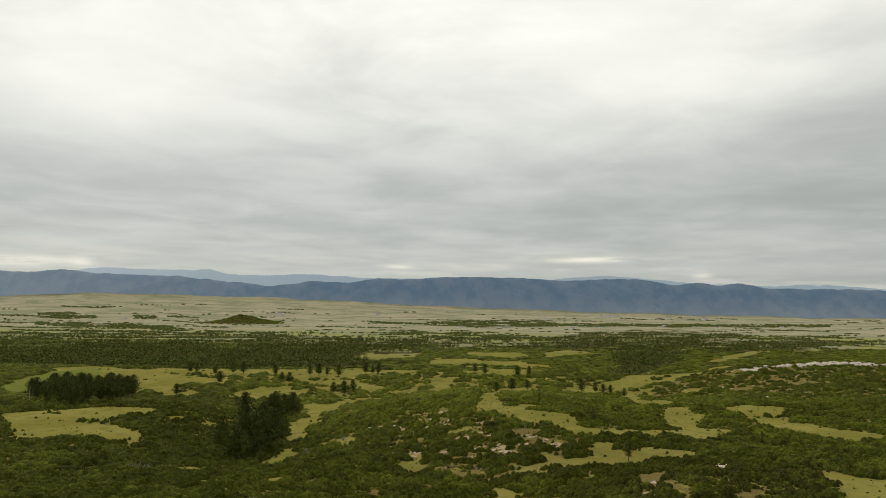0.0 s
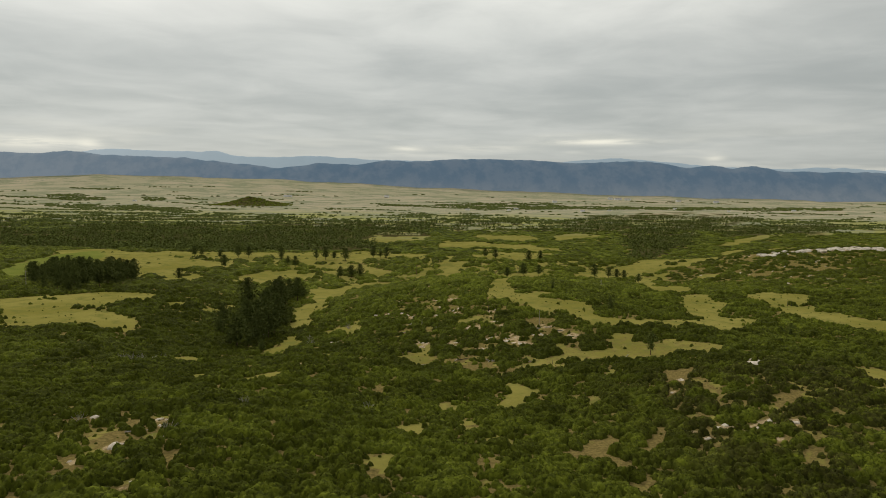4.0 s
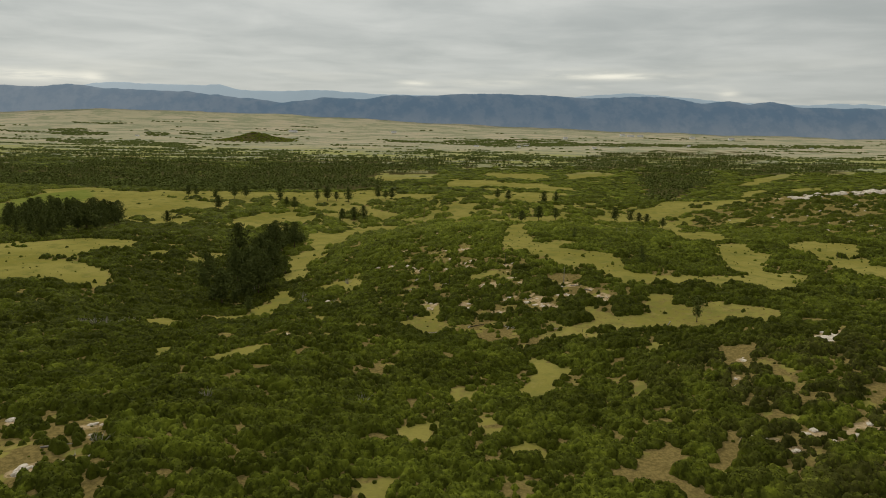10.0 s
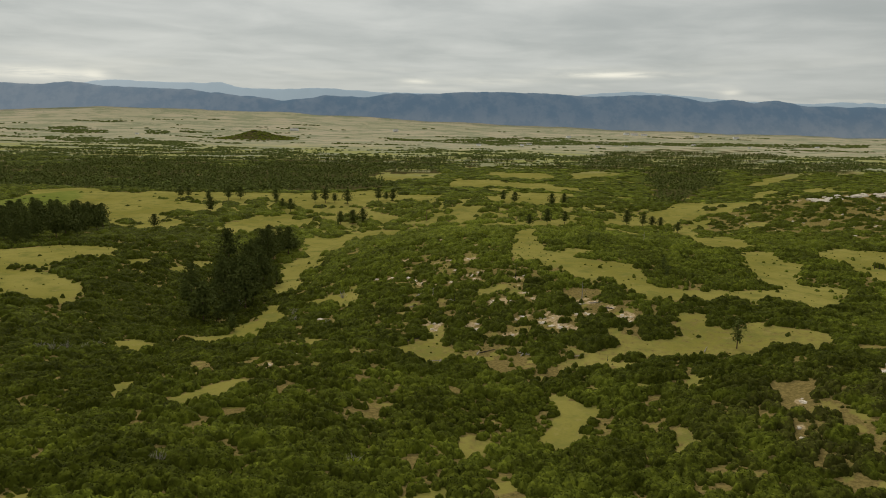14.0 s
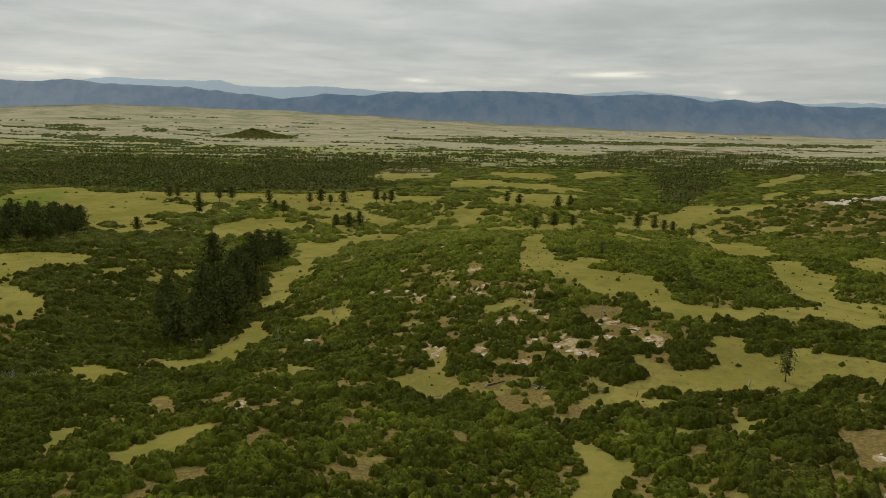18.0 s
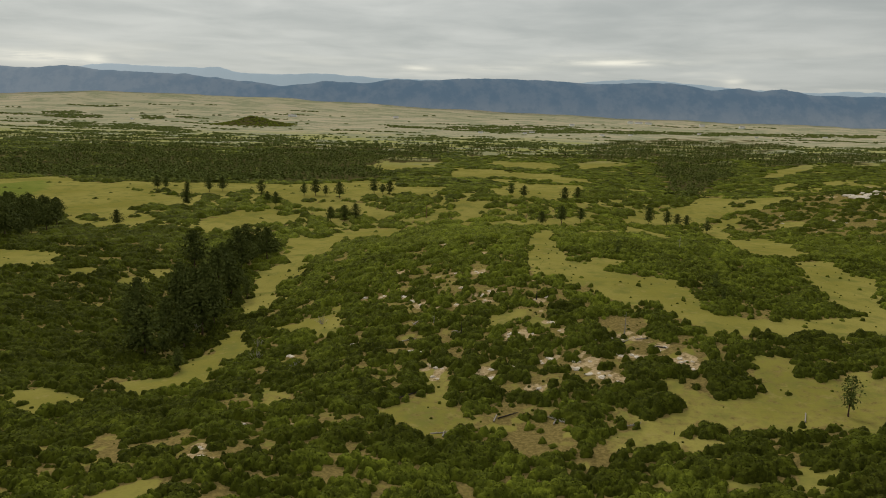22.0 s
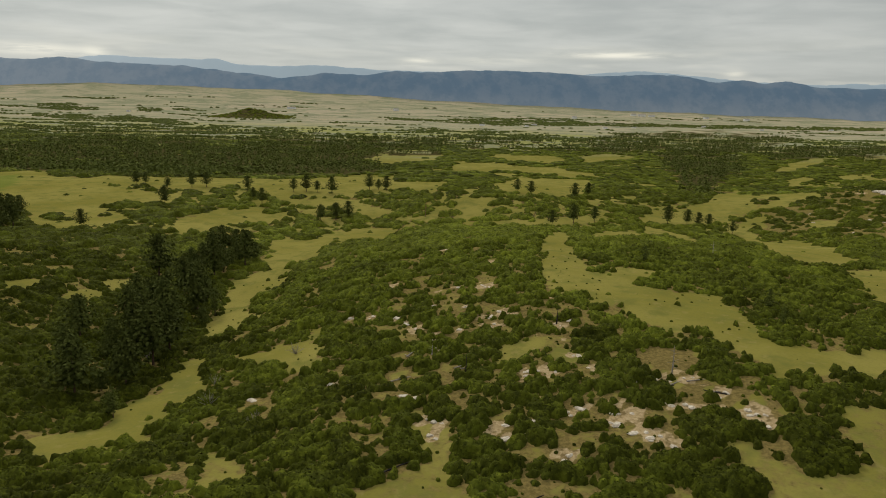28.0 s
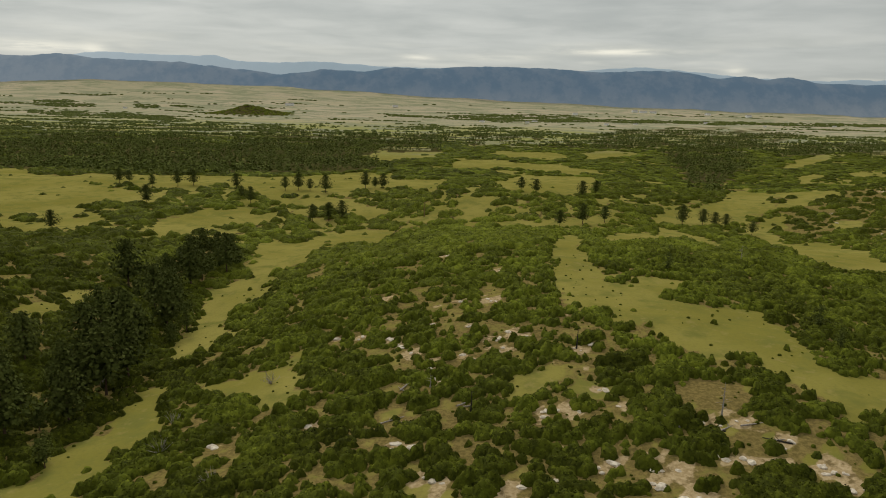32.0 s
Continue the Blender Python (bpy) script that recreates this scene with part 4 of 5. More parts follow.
def build_ground():
    side = np.concatenate([np.arange(0, 130, 2.0), np.arange(130, 420, 5.0), np.geomspace(420, 5200, 60)])
    xs = np.concatenate([-side[:0:-1], side])
    ys = np.concatenate([np.arange(-900, 40, 60.0), np.arange(40, 140, 5.0), np.arange(140, 430, 2.2), np.arange(430, 600, 4.0), np.arange(600, 1000, 7.0), np.geomspace(1000, 5150, 90)])
    x, y = (a.ravel() for a in np.meshgrid(xs, ys))
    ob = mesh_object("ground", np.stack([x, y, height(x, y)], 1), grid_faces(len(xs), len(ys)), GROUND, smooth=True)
    cover = np.zeros((len(x), 3), np.float32)
    cover[:, 0] = np.where(open_ground(x, y), 1.0, np.where(y < 540, 0.42, 0.0))
    cover[:, 0] = np.maximum(cover[:, 0], np.where(y > 540, 0.95, 0.6) * gappy(x, y))
    cover[:, 0] = np.maximum(cover[:, 0], 0.75 * np.clip(broken(x, y), 0, 0.8))
    cover[:, 1] = sandy(x, y)
    cover[:, 0] = np.where(y > 830, np.where(wooded(x, y), 0.0, 0.85), np.where((x > 205 + 20 * waves(x, y, 60, 59)) & (y > 480) & ~open_ground(x, y), 0.56, cover[:, 0]))
    # drier flats with more bare soil, darkened partly as painted-in vignette
    dry = np.zeros(len(x), bool)
    for name in ("flat_by_pine", "flat_tip", "wye_clearing", "oval_glade", "glade_a", "glade_b", "glade_c"):
        dry |= inside(x, y, MEADOWS[name])
    cover[:, 0] = np.where(dry, 0.68, cover[:, 0])
    cover[:, 0] = np.where(bare(x, y), 0.48, cover[:, 0])
    cover[:, 2] = np.clip((y - np.where(x < 0, 1350, 1600)) / 400, 0, 1) * ~wooded(x, y)
    at = ob.data.attributes.new("cover", "FLOAT_VECTOR", "POINT")
    at.data.foreach_set("vector", cover.ravel())
    lush = ob.data.attributes.new("lush", "FLOAT", "POINT")
    lush.data.foreach_set("value", inside(x, y, MEADOWS["green_field"]).astype(np.float32))
    return tagged(ob, "rolling ground with dry grass meadows, pale sand and leaf litter", "ground", kind="structure")


build_ground()


# ------------------------------------------------------------------ plants
def quads(centre, normal, size, rng):
    """Square sprays of leaves: a quad at each centre, facing along normal."""
    n = normal / np.linalg.norm(normal, axis=1)[:, None]
    a = np.cross(n, rng.normal(size=n.shape))
    a /= np.linalg.norm(a, axis=1)[:, None]
    b = np.cross(n, a)
    s = np.asarray(size)[:, None] * 0.5
    lift = n * s * 0.5
    v = np.stack([centre - a * s, centre - b * s * 0.8 + lift, centre + a * s, centre + b * s * 0.8 - lift * 0.3], 1)
    return v.reshape(-1, 3), np.arange(len(n) * 4).reshape(-1, 4)


def dome(rng, rings, sides):
    """A closed lumpy cushion, one metre in radius, 0.95 high, as quads."""
    v, f = [], []
    p = rng.uniform(0, 6.28, 4)
    for i in range(rings + 1):
        e = 0.5 * math.pi * i / rings
        for j in range(sides):
            a = math.tau * (j + 0.5 * (i % 2)) / sides
            r = 0.97 * math.cos(e) ** 0.55 * (1 + 0.13 * math.sin(2 * a + p[0]) + 0.10 * math.sin(3 * a + p[1] + e * 2)) * rng.uniform(0.93, 1.07) if i < rings else 0.03
            h = 0.95 * math.sin(e) * (1 + 0.10 * math.sin(2 * a + p[2]) * math.cos(e)) * rng.uniform(0.94, 1.05)
            v.append((math.cos(a) * r, math.sin(a) * r, h))
    for i in range(rings):
        for j in range(sides):
            k = (j + 1) % sides
            if i % 2:
                f.append((i * sides + j, i * sides + k, (i + 1) * sides + k, (i + 1) * sides + j))
            else:
                f.append((i * sides + j, i * sides + k, (i + 1) * sides + j, (i + 1) * sides + (j - 1) % sides))
    return np.array(v), np.array(f)


def oak_template(rng, sprays, rings=2, sides=6, leaf=0.17):
    """A cushion of oak scrub: small leaf sprays standing out of a closed leafy dome."""
    cv, cf = dome(rng, rings, sides)
    if not sprays:
        return cv, cf
    pick = cf[rng.randint(len(cf), size=sprays)]
    w = rng.dirichlet((1, 1, 1, 1), sprays)
    p = (cv[pick] * w[:, :, None]).sum(1)
    d = p / np.linalg.norm(p, axis=1)[:, None]
    p = p + d * rng.uniform(-0.01, 0.09, sprays)[:, None]
    lv, lf = quads(p, d + [0, 0, 0.3] + rng.normal(scale=0.5, size=d.shape), rng.uniform(0.7, 1.35, sprays) * leaf, rng)
    return np.concatenate([cv, lv]), np.concatenate([cf, lf + len(cv)])


def pine_template(rng, tiers, arms, per, spread=0.16, size=0.085):
    """Crown of a pine, one metre high: uneven whorls of boughs with needle clumps."""
    p, n, s = [], [], []
    for i in range(tiers):
        u = (i + 0.5) / tiers
        h = 0.28 + 0.72 * u
        reach = spread * (0.22 + 1.05 * (1 - u) ** 0.42 * min(1, 0.35 + 1.6 * u)) * rng.uniform(0.5, 1.3)
        for j in range(arms):
            a = math.tau * (j + rng.uniform(-0.35, 0.35)) / arms + i * 1.9
            far = reach * rng.uniform(0.6, 1.15)
            for q in range(per):
                f = (q + 0.9) / per
                c = (math.cos(a) * far * f, math.sin(a) * far * f, h + rng.uniform(-0.03, 0.03) - 0.05 * f)
                p.append((c[0] + rng.normal() * 0.012, c[1] + rng.normal() * 0.012, min(c[2], 1.0)))
                n.append((math.cos(a) * 0.7 + rng.normal() * 0.4, math.sin(a) * 0.7 + rng.normal() * 0.4, 0.55 + rng.normal() * 0.4))
                s.append(size * (1.15 - 0.35 * u) * rng.uniform(0.75, 1.3))
    return quads(np.array(p), np.array(n), np.array(s), rng)


def scatter(templates, x, y, z, radius, tall, rng):
    """All the plants in one mesh: verts and faces."""
    verts, faces, total = [], [], 0
    kind = rng.randint(len(templates), size=len(x))
    turn = rng.uniform(0, math.tau, len(x))
    for k, (tv, tf) in enumerate(templates):
        i = np.nonzero(kind == k)[0]
        if not len(i):
            continue
        c, s = np.cos(turn[i])[:, None], np.sin(turn[i])[:, None]
        vx = (tv[:, 0] * c - tv[:, 1] * s) * radius[i][:, None] + x[i][:, None]
        vy = (tv[:, 0] * s + tv[:, 1] * c) * radius[i][:, None] + y[i][:, None]
        vz = tv[:, 2] * tall[i][:, None] + z[i][:, None]
        verts.append(np.stack([vx, vy, vz], -1).reshape(-1, 3))
        faces.append((tf[None] + (np.arange(len(i)) * len(tv))[:, None, None] + total).reshape(-1, tf.shape[1]))
        total += len(i) * len(tv)
    return np.concatenate(verts), np.concatenate(faces)


def spots(x0, x1, y0, y1, step, rng):
    """A jittered grid of places within the wedge of land that is seen."""
    gx, gy = np.meshgrid(np.arange(x0, x1, step), np.arange(y0, y1, step))
    x = gx.ravel() + rng.uniform(-0.5, 0.5, gx.size) * step
    y = gy.ravel() + rng.uniform(-0.5, 0.5, gy.size) * step
    keep = np.abs(x - 0.015 * y) < 0.66 * np.maximum(y, 150) + 16
    return x[keep], y[keep]


def scrub_places(y0, y1, step, rng, slack=0.006):
    half = 0.70 * max(y1, 150) + 30
    x, y = spots(-half, half, y0, y1, step, rng)
    stray = rng.uniform(size=len(x)) < slack
    tuft = bare(x, y) & (y < 215) & (x < -40) & (waves(x, y, 5, 95) > 0.15)
    keep = ((~open_ground(x, y) | tuft) & ~gappy(x, y) & ~(wooded(x, y) & (y > 900))) | stray
    keep &= rng.uniform(size=len(x)) > sandy(x, y) * 1.5
    keep &= rng.uniform(size=len(x)) > 0.25 * np.clip(broken(x, y), 0, 1) * ((y > 500) & (x > 200))
    x, y, stray = x[keep], y[keep], stray[keep]
    r = step * rng.uniform(0.62, 0.90, len(x)) * np.where(rng.uniform(size=len(x)) < 0.2, 1.3, 1.0)
    tall = np.clip((1.30 + 0.26 * r) * rng.uniform(0.8, 1.12, len(x)) * (1 + 0.30 * waves(x * 0.7, y, 13, 44)), 0.7, 3.0)
    edge = gappy(x + 2, y) | gappy(x - 2, y) | (sandy(x, y) > 0.05) | open_ground(x + 1.6, y) | open_ground(x - 1.6, y) | open_ground(x, y - 2.2)
    small = np.where(stray, 0.55, np.where(edge, 0.80, 1.0) * np.where(y < 520, np.interp(seam(x, y), [0, 1.2, 4.0], [0.62, 0.90, 1.28]), np.interp(seam(x, y), [0, 2.0, 6.0], [0.75, 1.0, 1.3])))
    low = np.interp(y, [480, 620, 1300], [1.0, 0.95, 1.1])
    return x, y, r * small, tall * small * low


# paler and duller scrub, partly vignette painted in: centre, half widths, tone
SCRUB_TONES = [(10, 440, 110, 70, 0.30), (60, 570, 190, 90, 0.34), (-190, 545, 70, 70, -0.28), (-75, 310, 45, 60, -0.22), (90, 300, 50, 50, -0.28), (-110, 190, 60, 50, -0.25), (60, 300, 70, 40, -0.24), (120, 250, 60, 60, -0.12), (-120, 230, 70, 80, -0.12), (10, 195, 130, 60, -0.02), (-150, 420, 70, 110, -0.40), (330, 660, 140, 190, -0.40), (-112, 362, 34, 50, -0.45)]


def place_tone(x, y):
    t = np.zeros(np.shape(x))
    for cx, cy, sx, sy, a in SCRUB_TONES:
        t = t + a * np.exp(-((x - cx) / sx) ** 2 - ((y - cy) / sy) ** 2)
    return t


def scrub(name, y0, y1, step, cell, leaves, leaf, seed, apart=None):
    """One stretch of scrub: a ragged leafy canopy over many bushes, and loose sprays that stand out of it.
    The bushes inside the stretch apart become things of their own."""
    rng = np.random.RandomState(seed)
    x, y, r, tall = scrub_places(y0, y1, step, rng)
    if apart is not None:
        mine = (x > apart[0]) & (x < apart[1]) & (y > apart[2]) & (y < apart[3])
        single_bushes(x[mine], y[mine], r[mine], tall[mine])
        x, y, r, tall = x[~mine], y[~mine], r[~mine], tall[~mine]
    half = 0.70 * max(y1, 150) + 36
    xs, ys = np.arange(-half, half, cell), np.arange(y0 - 7, y1 + 7, cell)
    top = np.zeros((len(ys), len(xs)), np.float32)
    tones = np.zeros((len(ys), len(xs)), np.float32)
    own = np.clip(rng.normal(0.40, 0.15, len(x)) + 0.14 * waves(x, y, 30, 48) + 0.26 * crease(x, y, 12.0, 81)[1] + place_tone(x, y), 0, 1)
    for k in range(len(x)):
        n = int(r[k] * 1.3 / cell) + 1
        i, j = int((x[k] + half) / cell), int((y[k] - y0 + 7) / cell)
        i0, j0 = max(i - n, 0), max(j - n, 0)
        sx, sy = xs[i0:i + n + 2], ys[j0:j + n + 2]
        a = np.arctan2(sy[:, None] - y[k], sx[None] - x[k])
        d = np.hypot(sx[None] - x[k], sy[:, None] - y[k]) / (r[k] * (1 + 0.14 * np.sin(3 * a + k) + 0.08 * np.sin(5 * a + 2.3 * k)))
        h = tall[k] * np.clip(1 - d**2.4, 0, 1) ** 0.6
        here = top[j0:j + n + 2, i0:i + n + 2]
        wins = h > here
        here[wins] = h[wins]
        tones[j0:j + n + 2, i0:i + n + 2][wins] = own[k]
    # leafy heads: rounded lobes all over the bushes, each with its own tone
    head = max(1.0, 1.9 * cell)
    nx, ny = int(2 * half / head) + 4, int((y1 - y0 + 14) / head) + 4
    hx, hy, hr, ha, ht = rng.uniform(size=(ny, nx)), rng.uniform(size=(ny, nx)), rng.uniform(0.62, 1.0, (ny, nx)) * head, rng.uniform(0.25, 0.62, (ny, nx)), rng.uniform(-1, 1, (ny, nx))
    gx, gy = np.meshgrid((xs + half) / head, (ys - y0 + 7) / head)
    swell, mark = np.zeros_like(top), np.zeros_like(top)
    for dj in (-1, 0, 1):
        for di in (-1, 0, 1):
            i, j = np.clip(gx.astype(int) + di, 0, nx - 1), np.clip(gy.astype(int) + dj, 0, ny - 1)
            d = np.hypot(i + hx[j, i] - gx, j + hy[j, i] - gy) * head / hr[j, i]
            h = ha[j, i] * np.sqrt(np.clip(1 - d * d, 0, 1))
            wins = h > swell
            swell[wins], mark[wins] = h[wins], ht[j, i][wins]
    tones += np.where(top > 0, 0.15 * mark, 0)
    knob = rng.uniform(-1, 1, top.shape)
    grown = top * (0.80 + 0.5 * swell) + 0.55 * swell * np.clip(top, 0, 1) * min(1.6, max(1.0, head)) + 0.08 * knob
    full = top > 0.12
    gx, gy = np.meshgrid(xs, ys)
    gx = gx + rng.uniform(-0.36, 0.36, top.shape) * cell
    gy = gy + rng.uniform(-0.36, 0.36, top.shape) * cell
    live = full[:-1, :-1] | full[1:, :-1] | full[:-1, 1:] | full[1:, 1:]
    idx = np.arange(top.size).reshape(top.shape)
    quad = np.stack([idx[:-1, :-1], idx[:-1, 1:], idx[1:, 1:], idx[1:, :-1]], -1)[live]
    used, inv = np.unique(quad, return_inverse=True)
    px, py = gx.ravel()[used], gy.ravel()[used]
    lower = ~full.ravel()[used]
    pz = height(px, py) + np.where(lower, -0.25, np.maximum(grown.ravel()[used], 0.15))
    verts, faces = np.stack([px, py, pz], 1), inv.reshape(-1, 4)
    # sprays
    body = faces[~lower[faces].any(1)]
    mid = verts[body[:, 0]]
    share = np.where((np.abs(mid[:, 0]) < 105) & (mid[:, 1] > 150) & (mid[:, 1] < 410), 3.0, 1.0)
    pick = body[np.searchsorted(np.cumsum(share) / share.sum(), rng.uniform(0, 0.99999, leaves))]
    c = verts[pick]
    w = rng.dirichlet((1, 1, 1, 1), leaves)
    p = (c * w[:, :, None]).sum(1)
    n = np.cross(c[:, 2] - c[:, 0], c[:, 3] - c[:, 1])
    n /= np.linalg.norm(n, axis=1)[:, None] + 1e-9
    p += n * (leaf * rng.uniform(0.05, 0.55, leaves))[:, None]
    lv, lf = quads(p, n + [0, 0, 0.2] + rng.normal(scale=0.55, size=n.shape), rng.uniform(0.7, 1.4, leaves) * leaf, rng)
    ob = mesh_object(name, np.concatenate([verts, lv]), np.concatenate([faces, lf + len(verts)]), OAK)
    t0 = tones.ravel()[used]
    t0 = np.clip(t0, 0, 1.1)
    set_tone(ob.data, np.concatenate([t0, np.repeat(np.clip(t0[pick[:, 0]] + rng.uniform(-0.3, 0.45, leaves), 0, 1.15), 4)]))
    return tagged(ob, "dense green oak scrub covering the slopes between meadows", "scrub", kind="stuff")


def far_scrub(name, y0, y1, step, seed):
    rng = np.random.RandomState(seed)
    x, y, r, tall = scrub_places(y0, y1, step, rng)
    temps = [oak_template(rng, 4, 2, 5, 0.3) for _ in range(8)]
    v, f = scatter(temps, x, y, height(x, y) - 0.12, r, tall, rng)
    ob = mesh_object(name, v, f, OAK)
    own = np.clip(rng.normal(0.55, 0.3, len(v) // 200 + 1), 0, 1.2)
    set_tone(ob.data, own[(np.arange(len(v)) // 200)])
    return tagged(ob, "low green scrub on the far hills", "scrub", kind="stuff")


def single_bushes(x, y, r, tall):
    rng = np.random.RandomState(5)
    meshes = []
    for k in range(8):
        v, f = oak_template(rng, 190, 6, 14, 0.19)
        ob = mesh_object("oak_bush", v, f, OAK)
        set_tone(ob.data, np.full(len(v), (0.2, 0.35, 0.45, 0.6, 0.75, 0.3, 0.5, 0.4)[k]))
        meshes.append(ob.data)
        bpy.data.objects.remove(ob)
    z = height(x, y)
    for i in range(len(x)):
        ob = new("oak_bush", meshes[i % 8])
        ob.matrix_basis = Matrix.Translation((x[i], y[i], z[i] - 0.12)) @ Matrix.Rotation(rng.uniform(0, 6.28), 4, "Z") @ Matrix.Diagonal((r[i], r[i], tall[i], 1))
        big = "low" if tall[i] < 1.3 else "tall" if tall[i] > 2.1 else "rounded"
        tagged(ob, f"{big} green oak bush growing in dense scrub", "bush", "oak bushes on the slope")


scrub("oak_scrub", -90, 140, 3.6, 1.8, 4000, 0.6, 9)
scrub("oak_scrub", 140, 262, 1.6, 0.39, 130000, 0.29, 1, (0, 36, 236, 255))
scrub("oak_scrub", 262, 470, 1.65, 0.53, 160000, 0.30, 2)
scrub("oak_scrub", 470, 820, 2.9, 1.3, 55000, 0.55, 3)
far_scrub("far_scrub", 820, 1300, 7.6, 4)
far_scrub("far_scrub", 1300, 1900, 11.5, 6)


# ------------------------------------------------------------------ pines
GROVES = dict(
    pine_gully=[(-84, 497), (-97, 476), (-79, 424), (-76, 392), (-76, 370), (-74, 350), (-89, 344), (-108, 375), (-108, 417), (-116, 465), (-112, 520), (-93, 535)],
    pine_left_bank=[(-309, 559), (-301, 618), (-245, 590), (-198, 499), (-208, 442), (-234, 439)],
)
LONE = [(-186, 540), (-234, 716), (-228, 719), (-204, 701), (-188, 706), (-180, 715), (-144, 698), (-121, 649), (-131, 665), (-110, 698), (-102, 705), (-93, 700), (-81, 693), (-56, 718), (-49, 717), (-43, 716), (-67, 619), (-60, 625), (-76, 616), (54, 687), (63, 678), (96, 687), (112, 717), (147, 633), (160, 634), (167, 633), (173, 631), (179, 608), (79, 600), (94, 611), (65, 593), (-181, 636)]
# slim single pines near the line of flight, with their heights
SINGLE = [(86, 287, 9.5), (-75, 334, 6.5), (92, 369, 6), (-76, 338, 6.5), (161, 326, 7), (96, 386, 7), (76, 444, 7), (-103, 370, 9), (-79, 420, 10), (-74, 334, 6)]


def forest(name, x, y, tall, tiers, arms, seed, label):
    rng = np.random.RandomState(seed)
    temps = [pine_template(rng, tiers, arms, 1, 0.13, 0.19) for _ in range(5)]
    v, f = scatter(temps, x, y, height(x, y) - 0.2, tall * 1.5, tall, rng)
    ob = mesh_object(name, v, f, NEEDLES)
    set_tone(ob.data, np.clip(np.repeat(rng.normal(0.80, 0.17, len(v) // 4), 4), 0.1, 1.4))
    return tagged(ob, label, "forest", kind="stuff")


def build_forests():
    rng = np.random.RandomState(7)
    x, y = spots(-1700, 1700, 760, 2900, 10.0, rng)
    keep = wooded(x, y) & (np.abs(x) < 0.66 * y + 20)
    x, y = x[keep], y[keep]
    forest("pine_forest", x, y, rng.uniform(6, 12.5, len(x)), 4, 3, 8, "dark green pine forest beyond the meadows")
    # hedges and clumps of trees across the grassland
    x, y = spots(-3000, 3000, 1450, 4250, 16, rng)
    band = waves(x * 0.15, y, 170, 54) + 0.6 * waves(x * 0.3, y, 80, 55) + 0.3 * waves(x, y, 45, 61)
    keep = (band > np.interp(y, [1450, 2000, 2550, 2900, 4300], [0.25, 0.10, 0.30, 1.05, 1.30])) & ~wooded(x, y) & ((x < 60) | (y > 1900))
    x, y = x[keep], y[keep]
    for outline in BELTS.values():
        edge = np.array(outline)
        step = 15.0
        gx, gy = np.meshgrid(np.arange(edge[:, 0].min(), edge[:, 0].max(), step), np.arange(edge[:, 1].min(), edge[:, 1].max(), step))
        gx, gy = gx.ravel() + rng.uniform(-7, 7, gx.size), gy.ravel() + rng.uniform(-7, 7, gx.size)
        k = inside(gx, gy, outline) & (waves(gx * 0.4, gy, 90, 62) + rng.uniform(-0.5, 0.5, gx.size) > -0.25)
        x, y = np.concatenate([x, gx[k]]), np.concatenate([y, gy[k]])
    temps = [oak_template(rng, 0, 2, 6) for _ in range(5)]
    v, f = scatter(temps, x, y, height(x, y) - 0.3, rng.uniform(5, 12, len(x)) * np.interp(y, [1400, 2600, 4200], [0.7, 0.8, 1.2]), rng.uniform(2.5, 6, len(x)), rng)
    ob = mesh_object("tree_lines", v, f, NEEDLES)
    # tone rises with distance, painting a little haze onto the far hedges
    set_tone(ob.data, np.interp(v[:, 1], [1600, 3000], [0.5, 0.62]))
    tagged(ob, "dark hedges and clumps of trees across the plain", "trees", kind="stuff")


build_forests()


def grove_trees():
    rng = np.random.RandomState(17)
    out = [(x, y, rng.uniform(8.5, 13.5)) for x, y in LONE] + SINGLE
    for name, outline in GROVES.items():
        a = np.array(outline)
        step = 10.5 if name == "pine_left_bank" else 9.6
        gx, gy = np.meshgrid(np.arange(a[:, 0].min(), a[:, 0].max(), step), np.arange(a[:, 1].min(), a[:, 1].max(), step))
        gx = gx.ravel() + rng.uniform(-3, 3, gx.size)
        gy = gy.ravel() + rng.uniform(-3, 3, gy.size)
        k = inside(gx, gy, outline)
        out += [(p, q, rng.choice((7.0, 10.0, 13.0, 16.5)) * rng.uniform(0.85, 1.1)) for p, q in zip(gx[k], gy[k])]
    return out


def tapered(rng, tall, radius, bend, sides=7, rings=6):
    """A slightly bent tapering trunk from the ground up."""
    v, f = [], []
    for i in range(rings):
        h = i / (rings - 1)
        for j in range(sides):
            a = math.tau * j / sides
            r = radius * (1 - 0.88 * h) * (1.35 if i == 0 else 1)
            v.append((math.cos(a) * r + bend * math.sin(h * 2.6), math.sin(a) * r + bend * 0.6 * h * h, h * tall))
    for i in range(rings - 1):
        for j in range(sides):
            f.append((i * sides + j, i * sides + (j + 1) % sides, (i + 1) * sides + (j + 1) % sides, (i + 1) * sides + j))
    return v, f


